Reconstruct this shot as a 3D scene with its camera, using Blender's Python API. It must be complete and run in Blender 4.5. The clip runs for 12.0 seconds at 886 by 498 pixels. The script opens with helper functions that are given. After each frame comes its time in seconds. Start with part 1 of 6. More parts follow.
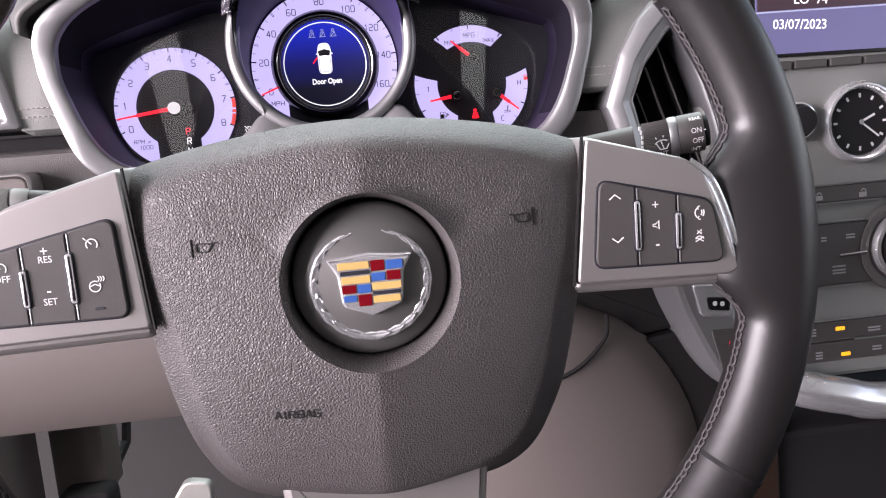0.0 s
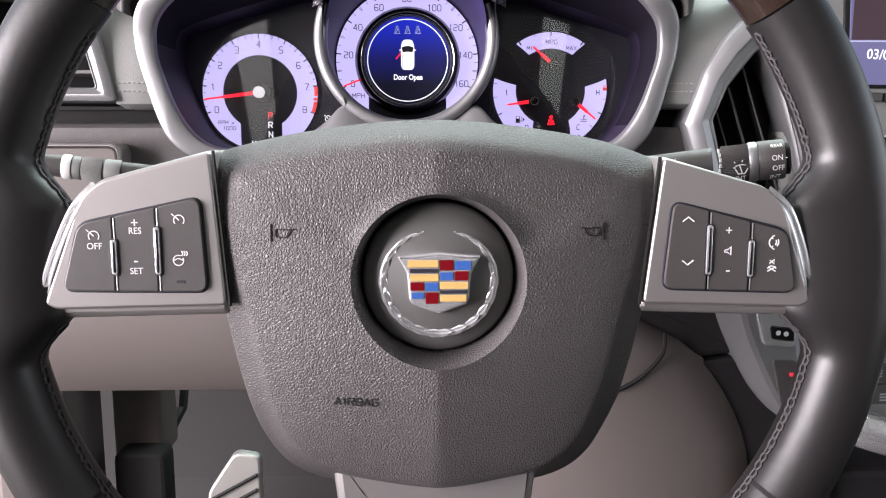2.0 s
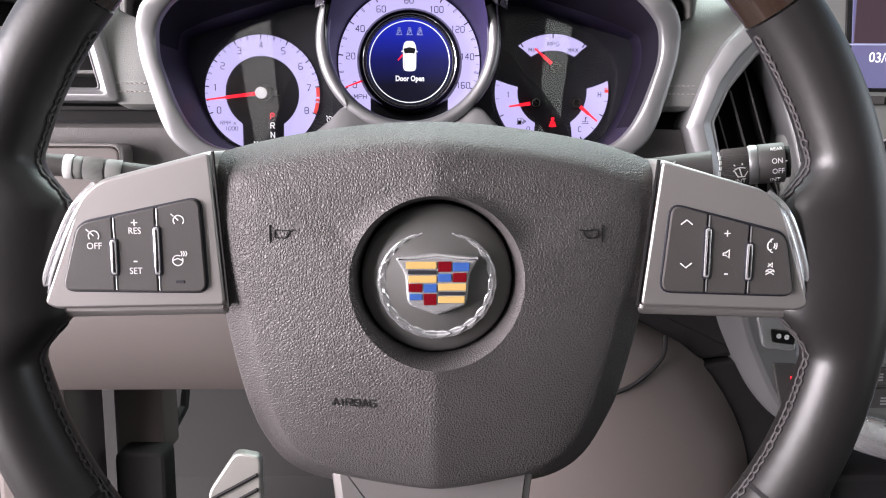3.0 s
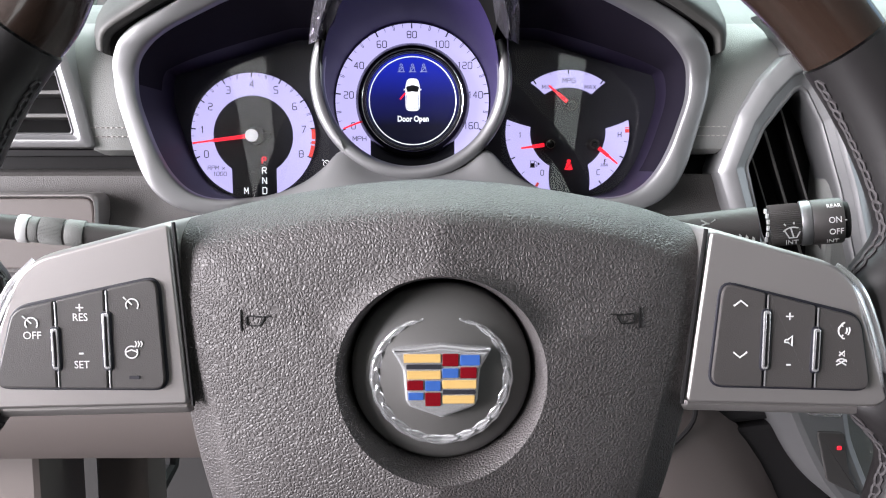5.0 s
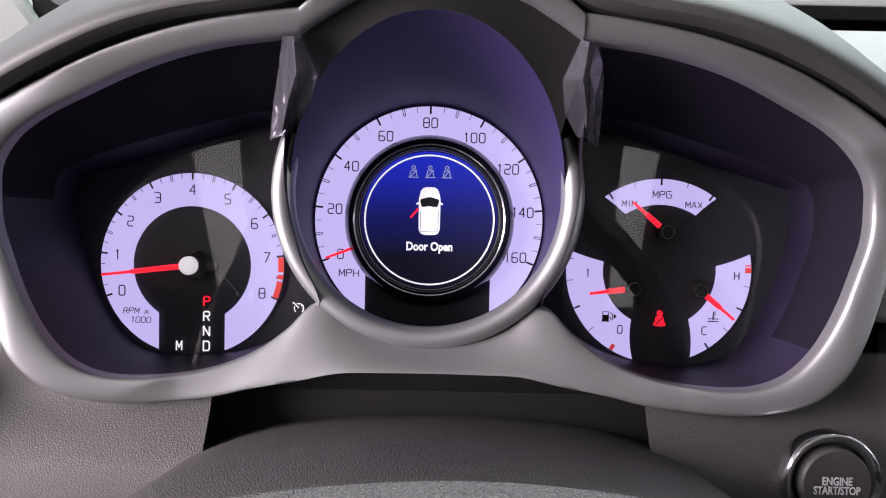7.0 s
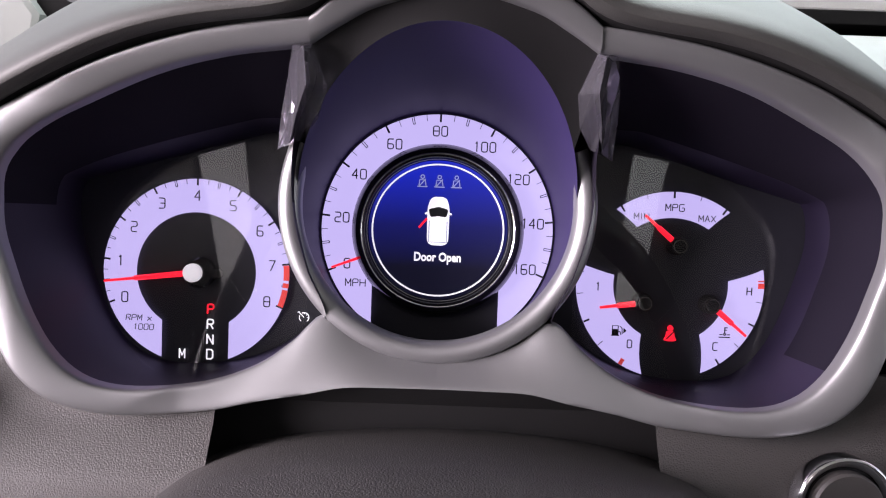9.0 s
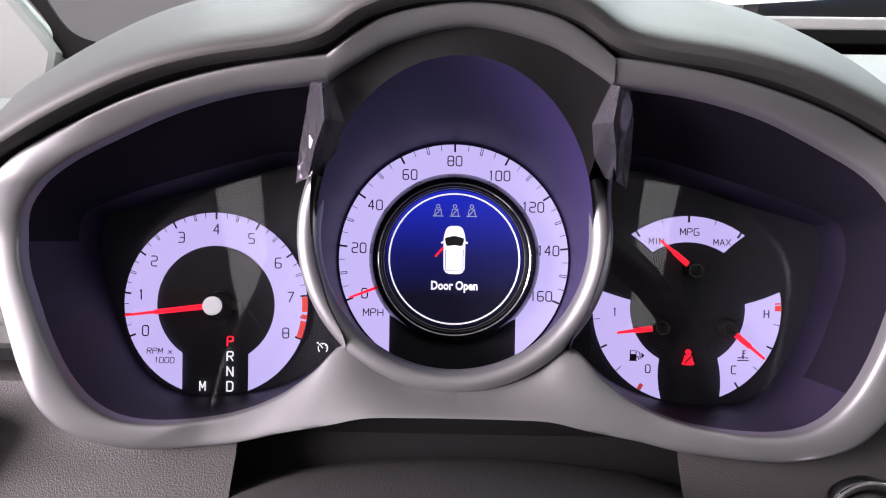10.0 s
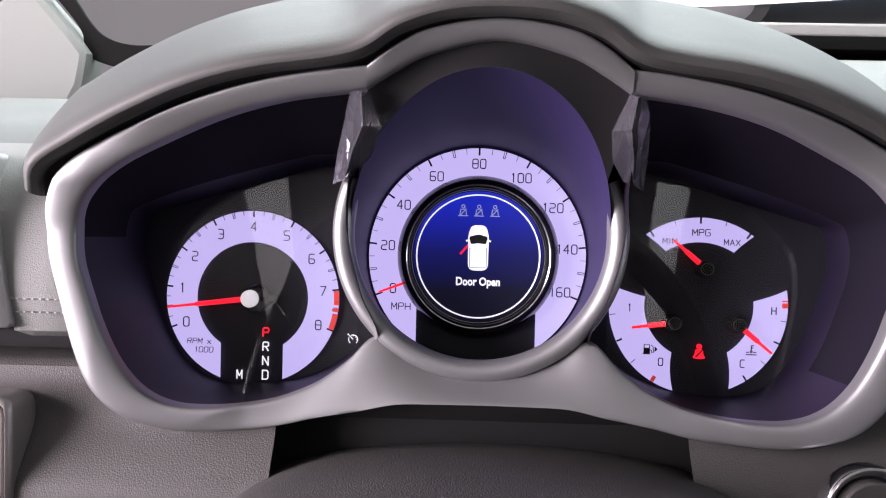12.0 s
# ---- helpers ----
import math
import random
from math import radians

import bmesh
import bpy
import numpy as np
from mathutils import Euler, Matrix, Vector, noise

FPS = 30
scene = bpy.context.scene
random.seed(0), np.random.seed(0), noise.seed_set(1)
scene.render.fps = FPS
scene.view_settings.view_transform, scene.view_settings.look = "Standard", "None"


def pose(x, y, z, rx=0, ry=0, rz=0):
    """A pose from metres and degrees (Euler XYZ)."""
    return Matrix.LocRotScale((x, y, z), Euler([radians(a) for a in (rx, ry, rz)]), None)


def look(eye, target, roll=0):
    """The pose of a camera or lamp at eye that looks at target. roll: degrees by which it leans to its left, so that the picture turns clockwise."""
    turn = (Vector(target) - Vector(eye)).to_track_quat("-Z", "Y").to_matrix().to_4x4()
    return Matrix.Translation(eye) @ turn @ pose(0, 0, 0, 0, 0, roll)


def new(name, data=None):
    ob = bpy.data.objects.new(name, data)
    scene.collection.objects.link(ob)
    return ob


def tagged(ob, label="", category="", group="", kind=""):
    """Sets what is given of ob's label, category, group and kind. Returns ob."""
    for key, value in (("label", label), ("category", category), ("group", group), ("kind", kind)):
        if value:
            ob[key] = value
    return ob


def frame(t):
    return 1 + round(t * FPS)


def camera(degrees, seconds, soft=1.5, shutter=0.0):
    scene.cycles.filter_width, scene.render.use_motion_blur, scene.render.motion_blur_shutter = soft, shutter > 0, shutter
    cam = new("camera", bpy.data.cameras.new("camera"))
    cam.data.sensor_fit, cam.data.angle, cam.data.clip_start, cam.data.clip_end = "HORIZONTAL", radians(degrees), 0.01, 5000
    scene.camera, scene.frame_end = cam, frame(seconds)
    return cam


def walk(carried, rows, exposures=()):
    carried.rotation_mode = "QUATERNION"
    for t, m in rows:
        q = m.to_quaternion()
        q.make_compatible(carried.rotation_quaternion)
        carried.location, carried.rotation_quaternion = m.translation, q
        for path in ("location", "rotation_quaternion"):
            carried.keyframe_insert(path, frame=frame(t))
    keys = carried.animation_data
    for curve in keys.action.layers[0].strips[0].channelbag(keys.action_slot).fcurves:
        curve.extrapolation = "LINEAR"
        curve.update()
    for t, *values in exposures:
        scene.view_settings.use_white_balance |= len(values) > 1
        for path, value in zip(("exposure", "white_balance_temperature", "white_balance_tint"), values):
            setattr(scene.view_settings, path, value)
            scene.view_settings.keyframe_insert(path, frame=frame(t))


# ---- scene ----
cam = camera(60.46, 12.0, soft=1.1)
# The panel space: x right, y ahead, z up along the leaning instrument faces; the speedometer's centre is its origin.
PANEL = pose(0, 0, 1.2, -18, 0, 0)
PATH = [
    (0, (0.0139, -0.5741, -0.0608), (0.1200, 0.4103, -0.2015), -4.75),
    (0.5, (0.0059, -0.5790, -0.0591), (0.0665, 0.4093, -0.1990), -2.12),
    (1, (0.0067, -0.5803, -0.0570), (0.0525, 0.4090, -0.1955), -0.94),
    (1.5, (0.0070, -0.5791, -0.0582), (0.0447, 0.4103, -0.1988), -0.43),
    (2, (0.0088, -0.5791, -0.0574), (0.0398, 0.4103, -0.1990), -0.09),
    (2.5, (0.0101, -0.5799, -0.0568), (0.0392, 0.4097, -0.1978), 0.08),
    (4.5, (0.0115, -0.5763, -0.0577), (0.0252, 0.4140, -0.1964), 0.16),
    (5, (0.0132, -0.5291, -0.0434), (0.0286, 0.4649, -0.1516), -0.15),
    (5.5, (0.0196, -0.4342, -0.0183), (0.0473, 0.5612, -0.1101), -0.53),
    (6, (0.0123, -0.3843, -0.0106), (0.0031, 0.6141, -0.0673), 0.27),
    (6.5, (0.0118, -0.3584, -0.0021), (0.0082, 0.6409, -0.0389), 0.90),
    (7, (0.0082, -0.3517, 0.0011), (0.0062, 0.6476, -0.0373), 1.20),
    (9, (0.0047, -0.3457, 0.0093), (0.0015, 0.6531, -0.0398), 2.05),
    (9.5, (0.0015, -0.3466, 0.0105), (-0.0098, 0.6529, -0.0187), 1.51),
    (10, (0.0014, -0.3484, 0.0120), (-0.0147, 0.6512, -0.0075), 0.92),
    (10.5, (-0.0017, -0.3490, 0.0160), (-0.0179, 0.6508, 0.0026), 0.83),
    (11, (0.0053, -0.3509, 0.0163), (0.0036, 0.6489, -0.0018), 1.00),
    (11.5, (0.0041, -0.3513, 0.0124), (-0.0024, 0.6485, -0.0014), 1.28),
    (12, (-0.0063, -0.3688, 0.0119), (-0.0326, 0.6306, -0.0098), 1.36),
]
walk(cam, [(t, PANEL @ look(eye, target, roll)) for t, eye, target, roll in PATH], exposures=[(0, 1.66, 6500, 18), (0.8, 1.64, 6500, 13), (4.5, 1.64, 6500, 12), (5.2, 1.66, 6250, 5), (5.7, 1.50, 6300, 1), (6.5, 1.40, 6500, 15), (9, 1.46, 6500, 20), (12, 1.42, 6500, 20)])

# ---- world and light ----
world = bpy.data.worlds.new("overcast_sky")
scene.world = world
world.use_nodes = True
sky = world.node_tree.nodes.new("ShaderNodeTexSky")
sky.sky_type = 'NISHITA'
sky.sun_disc = False
sky.sun_elevation, sky.sun_rotation = radians(51.3), radians(-141.3)
sky.air_density, sky.dust_density = 1.0, 4.0
world.node_tree.links.new(sky.outputs[0], world.node_tree.nodes["Background"].inputs[0])
world.node_tree.nodes["Background"].inputs[1].default_value = 0.10
sun = new("sun", bpy.data.lights.new("sun", 'SUN'))
sun.data.energy, sun.data.angle, sun.data.color = 1.5, radians(18), (1.0, 0.97, 0.93)
sun.matrix_world = look((-4, -5, 9), (0, 0, 1.0))
LIT = 0.35            # how strong the lit dials are beside the daylight


def daylight(name, eye, target, width, height, watts, color):
    """The sky's light in one of the car's openings."""
    lamp = new(name, bpy.data.lights.new(name, 'AREA'))
    lamp.data.shape, lamp.data.size, lamp.data.size_y = 'RECTANGLE', width, height
    lamp.data.energy, lamp.data.color = watts, color
    lamp.matrix_world = look(eye, target)


daylight("windscreen_light", (0.25, 0.90, 2.30), (0.10, -0.12, 1.20), 2.2, 1.2, 30, (0.87, 1.0, 0.94))
daylight("open_door_light", (-2.35, -0.95, 1.72), (0.0, -0.26, 1.15), 1.9, 1.2, 120, (1.0, 0.93, 0.96))
daylight("far_window_light", (1.32, -0.45, 1.40), (0.0, -0.30, 1.10), 1.4, 0.4, 1.6, (0.96, 1.0, 0.99))


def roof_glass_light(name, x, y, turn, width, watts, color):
    """A lamp added under the closed ceiling, to be mirrored in a side lens."""
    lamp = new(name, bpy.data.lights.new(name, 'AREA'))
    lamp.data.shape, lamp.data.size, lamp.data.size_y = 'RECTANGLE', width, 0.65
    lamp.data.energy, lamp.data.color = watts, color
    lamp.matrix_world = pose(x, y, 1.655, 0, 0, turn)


# Invented sources, each set to give one pale upright band in the lens.
roof_glass_light("near_lens_band_light", -0.272, -0.72, 0.0, 0.13, 0.25, (1.0, 0.98, 0.97))
roof_glass_light("far_lens_band_light", 0.217, -0.72, 0.0, 0.095, 0.18, (0.95, 1.0, 0.97))


# ---- materials ----
def link(nt, a, b):
    nt.links.new(a, b)


def mat(name, color, rough=0.5, metal=0.0, grain=0.0, grain_scale=600.0, cells=0.0, cell_scale=450.0, tint=0.12,
        coat=0.0, emit=None, power=0.0, trans=0.0, ior=1.45, flecks=0.0):
    """A surface with two scales of variation; grain is a fine bump, cells a pebbled hide."""
    m = bpy.data.materials.new(name)
    m.use_nodes = True
    nt = m.node_tree
    b = nt.nodes["Principled BSDF"]
    b.inputs["Metallic"].default_value = metal
    b.inputs["IOR"].default_value = ior
    b.inputs["Coat Weight"].default_value = coat
    b.inputs["Coat Roughness"].default_value = 0.08
    b.inputs["Transmission Weight"].default_value = trans
    if emit:
        b.inputs["Emission Color"].default_value = (*emit, 1)
        b.inputs["Emission Strength"].default_value = power
    tc = nt.nodes.new("ShaderNodeTexCoord")
    big = nt.nodes.new("ShaderNodeTexNoise")
    big.inputs["Scale"].default_value, big.inputs["Detail"].default_value = 18.0, 4.0
    fine = nt.nodes.new("ShaderNodeTexNoise")
    fine.inputs["Scale"].default_value, fine.inputs["Detail"].default_value = grain_scale, 3.0
    link(nt, tc.outputs["Object"], big.inputs["Vector"])
    link(nt, tc.outputs["Object"], fine.inputs["Vector"])
    mix = nt.nodes.new("ShaderNodeMix")
    mix.data_type = 'RGBA'
    mix.inputs["A"].default_value = (*[c * (1 - tint) for c in color], 1)
    mix.inputs["B"].default_value = (*[min(1, c * (1 + tint)) for c in color], 1)
    add = nt.nodes.new("ShaderNodeMath")
    add.operation = 'MULTIPLY_ADD'
    add.inputs[1].default_value = 0.55
    half = nt.nodes.new("ShaderNodeMath")
    half.operation = 'MULTIPLY'
    half.inputs[1].default_value = 0.45
    link(nt, fine.outputs["Fac"], half.inputs[0])
    link(nt, big.outputs["Fac"], add.inputs[0])
    link(nt, half.outputs[0], add.inputs[2])
    link(nt, add.outputs[0], mix.inputs["Factor"])
    link(nt, mix.outputs["Result"], b.inputs["Base Color"])
    rr = nt.nodes.new("ShaderNodeMapRange")
    rr.inputs["To Min"].default_value, rr.inputs["To Max"].default_value = rough * 0.86, min(1, rough * 1.14)
    link(nt, big.outputs["Fac"], rr.inputs["Value"])
    link(nt, rr.outputs["Result"], b.inputs["Roughness"])
    height = fine.outputs["Fac"]
    strength = grain
    if cells:
        vor = nt.nodes.new("ShaderNodeTexVoronoi")
        vor.feature = 'DISTANCE_TO_EDGE'
        vor.inputs["Scale"].default_value = cell_scale
        vor.inputs["Randomness"].default_value = 1.0
        warp = nt.nodes.new("ShaderNodeTexNoise")
        warp.inputs["Scale"].default_value, warp.inputs["Detail"].default_value = cell_scale * 0.55, 2.0
        link(nt, tc.outputs["Object"], warp.inputs["Vector"])
        wm = nt.nodes.new("ShaderNodeVectorMath")
        wm.operation = 'MULTIPLY_ADD'
        wm.inputs[1].default_value = (0.6 / cell_scale,) * 3
        link(nt, warp.outputs["Color"], wm.inputs[0])
        link(nt, tc.outputs["Object"], wm.inputs[2])
        link(nt, wm.outputs[0], vor.inputs["Vector"])
        cl = nt.nodes.new("ShaderNodeMapRange")
        cl.interpolation_type = 'SMOOTHSTEP'
        cl.inputs["From Min"].default_value, cl.inputs["From Max"].default_value = 0.0, 0.30
        link(nt, vor.outputs["Distance"], cl.inputs["Value"])
        hm = nt.nodes.new("ShaderNodeMath")
        hm.operation = 'MULTIPLY_ADD'
        hm.inputs[1].default_value = 0.08
        link(nt, fine.outputs["Fac"], hm.inputs[0])
        link(nt, cl.outputs["Result"], hm.inputs[2])
        height, strength = hm.outputs[0], cells
    if strength:
        bump = nt.nodes.new("ShaderNodeBump")
        bump.inputs["Strength"].default_value = strength
        bump.inputs["Distance"].default_value = 0.00045 if cells else 0.0004
        link(nt, height, bump.inputs["Height"])
        link(nt, bump.outputs[0], b.inputs["Normal"])
    return m


LEATHER = mat("black_leather", (0.011, 0.0098, 0.0103), 0.40, grain=0.25, grain_scale=260)
PAD = mat("grained_vinyl", (0.065, 0.0593, 0.0595), 0.50, ior=1.40, cells=0.62, cell_scale=800, grain_scale=1600)
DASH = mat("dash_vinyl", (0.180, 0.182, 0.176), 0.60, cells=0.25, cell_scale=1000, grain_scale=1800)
# HOOD and DASHTOP darken the dash vinyl to offset light on upward faces.
HOOD = mat("dash_vinyl_hood_darkened", (0.040, 0.039, 0.0365), 0.62, cells=0.12, cell_scale=1000, grain_scale=1800)
DASHTOP = mat("dash_vinyl_top_darkened", (0.088, 0.090, 0.085), 0.62, cells=0.2, cell_scale=1000, grain_scale=1800)
LOWER = mat("lower_dash_vinyl", (0.052, 0.048, 0.047), 0.58, cells=0.3, cell_scale=900, grain_scale=1800)
TAUPE = mat("taupe_plastic", (0.086, 0.072, 0.068), 0.6, grain=0.2, grain_scale=1200, tint=0.06)
SEATING = mat("taupe_cabin_trim", (0.12, 0.105, 0.098), 0.8, grain=0.3, grain_scale=900)
SILVER = mat("satin_silver_paint", (0.265, 0.263, 0.270), 0.44, metal=0.75, grain=0.05, grain_scale=2500, tint=0.04)
TRIM = mat("warm_silver_paint", (0.34, 0.32, 0.315), 0.40, metal=0.7, grain=0.05, grain_scale=2500, tint=0.04)
CHROME = mat("chrome", (0.74, 0.74, 0.77), 0.12, metal=1.0, tint=0.03)
POLISH = mat("polished_bright_metal", (0.80, 0.80, 0.82), 0.26, metal=0.8, tint=0.04)
SHROUD = mat("dark_column_vinyl", (0.045, 0.042, 0.041), 0.5, cells=0.4, cell_scale=900, grain_scale=1800)
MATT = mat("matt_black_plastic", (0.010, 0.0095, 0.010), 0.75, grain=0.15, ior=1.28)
COWL = mat("dark_cowl_plastic", (0.010, 0.0065, 0.020), 0.55, grain=0.1, grain_scale=1500, ior=1.38)
# Copy of COWL, blacker to hold the shade of the down-facing wall.
VISOR = mat("cowl_plastic_in_shade", (0.0066, 0.0050, 0.0105), 0.75, grain=0.1, grain_scale=1500, ior=1.22)
# The dial's violet glow is put into the cone's own colour.
CONE = mat("cone_plastic_dial_glow", (0.020, 0.013, 0.055), 0.5, grain=0.1, grain_scale=1500, ior=1.38)
FRIT = mat("black_ceramic_print", (0.003, 0.003, 0.003), 0.8, ior=1.15)
GLOSS = mat("gloss_black_plastic", (0.010, 0.010, 0.011), 0.12, coat=0.5)
KEY = mat("dark_button_rubber", (0.050, 0.046, 0.045), 0.5, grain=0.3, grain_scale=2200)
INK = mat("black_dial_ink", (0.010, 0.010, 0.016), 0.6)
GLOW = mat("backlit_lavender_dial", (0.12, 0.12, 0.16), 0.6, emit=(0.62, 0.55, 1.0), power=0.93 * LIT, tint=0.03)
REDGLOW = mat("lit_red_needle", (0.5, 0.02, 0.03), 0.4, emit=(1.0, 0.012, 0.03), power=1.3 * LIT)
REDINK = mat("red_dial_band", (0.5, 0.04, 0.03), 0.5, emit=(0.75, 0.06, 0.06), power=0.6 * LIT)
WHITEGLOW = mat("lit_white_print", (0.8, 0.8, 0.8), 0.5, emit=(0.9, 0.9, 0.95), power=0.9 * LIT)
DIMGLOW = mat("dim_lit_icon", (0.2, 0.2, 0.3), 0.5, emit=(0.30, 0.33, 0.45), power=0.9 * LIT)
GREENGLOW = mat("green_indicator", (0.05, 0.5, 0.1), 0.4, emit=(0.03, 1.0, 0.12), power=1.0 * LIT)
AMBERGLOW = mat("amber_indicator", (0.6, 0.3, 0.02), 0.4, emit=(1.0, 0.36, 0.01), power=1.2 * LIT)
PRINT = mat("white_print", (0.62, 0.62, 0.62), 0.5, tint=0.05)
DIMPRINT = mat("dim_grey_print", (0.26, 0.26, 0.26), 0.5, tint=0.1)
SCREENGLOW = mat("lcd_violet_glow", (0.05, 0.05, 0.08), 0.3, emit=(0.13, 0.12, 0.27), power=0.9 * LIT)
SCREENDARK = mat("lcd_dim_maroon", (0.02, 0.012, 0.014), 0.3, emit=(0.050, 0.030, 0.044), power=0.9 * LIT)
ACRYLIC = mat("clear_acrylic", (0.76, 0.73, 0.84), 0.05, trans=0.95, ior=1.49, tint=0.10)
WOOD = mat("dark_glossy_wood", (0.020, 0.012, 0.009), 0.22, coat=0.6, tint=0.5)
CARPET = mat("dark_carpet", (0.018, 0.017, 0.017), 0.95, grain=0.8, grain_scale=1500, tint=0.3)
HEADLINER = mat("light_headliner", (0.50, 0.49, 0.46), 0.9, grain=0.4, grain_scale=1200)
PILLAR = mat("pillar_fabric", (0.130, 0.138, 0.130), 0.85, grain=0.4, grain_scale=1400)
THREAD = mat("light_thread", (0.30, 0.285, 0.27), 0.7, tint=0.2)
DARKTHREAD = mat("dark_grey_thread", (0.038, 0.034, 0.036), 0.8, tint=0.5)
GOLD = mat("gold_enamel", (0.50, 0.33, 0.12), 0.32, tint=0.06)
CRIMSON = mat("crimson_enamel", (0.13, 0.004, 0.008), 0.2)
AZURE = mat("azure_enamel", (0.035, 0.09, 0.30), 0.3)
CAPGREY = mat("grey_cap_plastic", (0.085, 0.082, 0.080), 0.45, grain=0.1, grain_scale=2500)
SMOKE = mat("smoked_chrome", (0.46, 0.43, 0.41), 0.18, metal=1.0)
PALE = mat("lit_pale_hub", (0.92, 0.92, 0.94), 0.3, emit=(1.0, 0.97, 0.98), power=0.55 * LIT)
METALPED = mat("brushed_pedal_metal", (0.42, 0.41, 0.39), 0.5, metal=0.9)
GLASS = mat("window_glass", (0.95, 0.97, 0.96), 0.02, trans=1.0, ior=1.1, tint=0.0)
ASPHALT = mat("worn_asphalt", (0.085, 0.082, 0.078), 0.9, grain=0.5, grain_scale=60, tint=0.2)
WALLTAN = mat("tan_block_wall", (0.56, 0.50, 0.40), 0.9, grain=0.3, grain_scale=30, tint=0.15)
CARWHITE = mat("white_car_paint", (0.78, 0.79, 0.80), 0.25, coat=0.6, tint=0.03)
# The sky's pale green reflection is put into the glass's base colour.
SKYGLASS = mat("car_glass_sky_reflection", (0.34, 0.40, 0.37), 0.05, coat=0.5)
RUBBER = mat("tyre_rubber", (0.02, 0.02, 0.02), 0.85, grain=0.4)


def lcd_material():
    """The driver display: blue at the top that falls to black at the bottom."""
    m = mat("blue_driver_display", (0.01, 0.01, 0.02), 0.3)
    nt = m.node_tree
    b = nt.nodes["Principled BSDF"]
    tc = nt.nodes.new("ShaderNodeTexCoord")
    sep = nt.nodes.new("ShaderNodeSeparateXYZ")
    link(nt, tc.outputs["Object"], sep.inputs[0])
    mr = nt.nodes.new("ShaderNodeMapRange")
    mr.inputs["From Min"].default_value, mr.inputs["From Max"].default_value = -0.016, 0.026
    link(nt, sep.outputs["Z"], mr.inputs["Value"])
    ramp = nt.nodes.new("ShaderNodeValToRGB")
    ramp.color_ramp.elements[0].color = (0.002, 0.002, 0.012, 1)
    ramp.color_ramp.elements[1].color = (0.008, 0.02, 0.50, 1)
    mid = ramp.color_ramp.elements.new(0.45)
    mid.color = (0.004, 0.006, 0.12, 1)
    link(nt, mr.outputs[0], ramp.inputs[0])
    link(nt, ramp.outputs[0], b.inputs["Emission Color"])
    b.inputs["Emission Strength"].default_value = 1.0 * LIT
    return m


LCD = lcd_material()


def lens_material():
    """Clear instrument lens: seen through, with a thin gloss that grows at a slant."""
    m = bpy.data.materials.new("clear_instrument_lens")
    m.use_nodes = True
    nt = m.node_tree
    clear, gloss = nt.nodes.new("ShaderNodeBsdfTransparent"), nt.nodes.new("ShaderNodeBsdfGlossy")
    gloss.inputs["Roughness"].default_value = 0.02
    fres, mix = nt.nodes.new("ShaderNodeFresnel"), nt.nodes.new("ShaderNodeMixShader")
    fres.inputs["IOR"].default_value = 1.5
    link(nt, fres.outputs[0], mix.inputs[0])
    link(nt, clear.outputs[0], mix.inputs[1])
    link(nt, gloss.outputs[0], mix.inputs[2])
    link(nt, mix.outputs[0], nt.nodes["Material Output"].inputs["Surface"])
    return m


LENS = lens_material()


# ---- mesh helpers ----
def mesh_of(name, bm, material, smooth=35.0):
    bmesh.ops.recalc_face_normals(bm, faces=bm.faces)
    me = bpy.data.meshes.new(name)
    bm.to_mesh(me)
    bm.free()
    me.materials.append(material)
    if smooth:
        me.shade_smooth()
        me.set_sharp_from_angle(angle=radians(smooth))
        for poly in me.polygons:
            poly.use_smooth = len(poly.vertices) <= 6
    return me


def part(name, bm, material, parent, label="", smooth=35.0):
    """Links a bmesh, in panel space, as one mesh under a thing or a part."""
    ob = new(name, mesh_of(name, bm, material, smooth))
    ob.parent = parent
    if label:
        tagged(ob, label)
    return ob


def thing(name, label, category, bm=None, material=None, group="", kind="", at=PANEL, smooth=35.0):
    ob = new(name, mesh_of(name, bm, material, smooth) if bm else None)
    ob.matrix_world = at
    if not bm:
        ob.empty_display_size = 0.01
    return tagged(ob, label, category, group, kind)


def loft(rows, closed=True, cap0=False, cap1=False):
    """Skins rows of points of equal length."""
    bm = bmesh.new()
    vs = [[bm.verts.new(p) for p in row] for row in rows]
    n = len(rows[0])
    for a, b in zip(vs, vs[1:]):
        for i in range(n if closed else n - 1):
            j = (i + 1) % n
            bm.faces.new((a[i], a[j], b[j], b[i]))
    if cap0:
        bm.faces.new(vs[0])
    if cap1:
        bm.faces.new(vs[-1][::-1])
    return bm


def merge(*bms):
    out = bms[0]
    for bm in bms[1:]:
        me = bpy.data.meshes.new("tmp")
        bm.to_mesh(me)
        bm.free()
        out.from_mesh(me)
        bpy.data.meshes.remove(me)
    return out


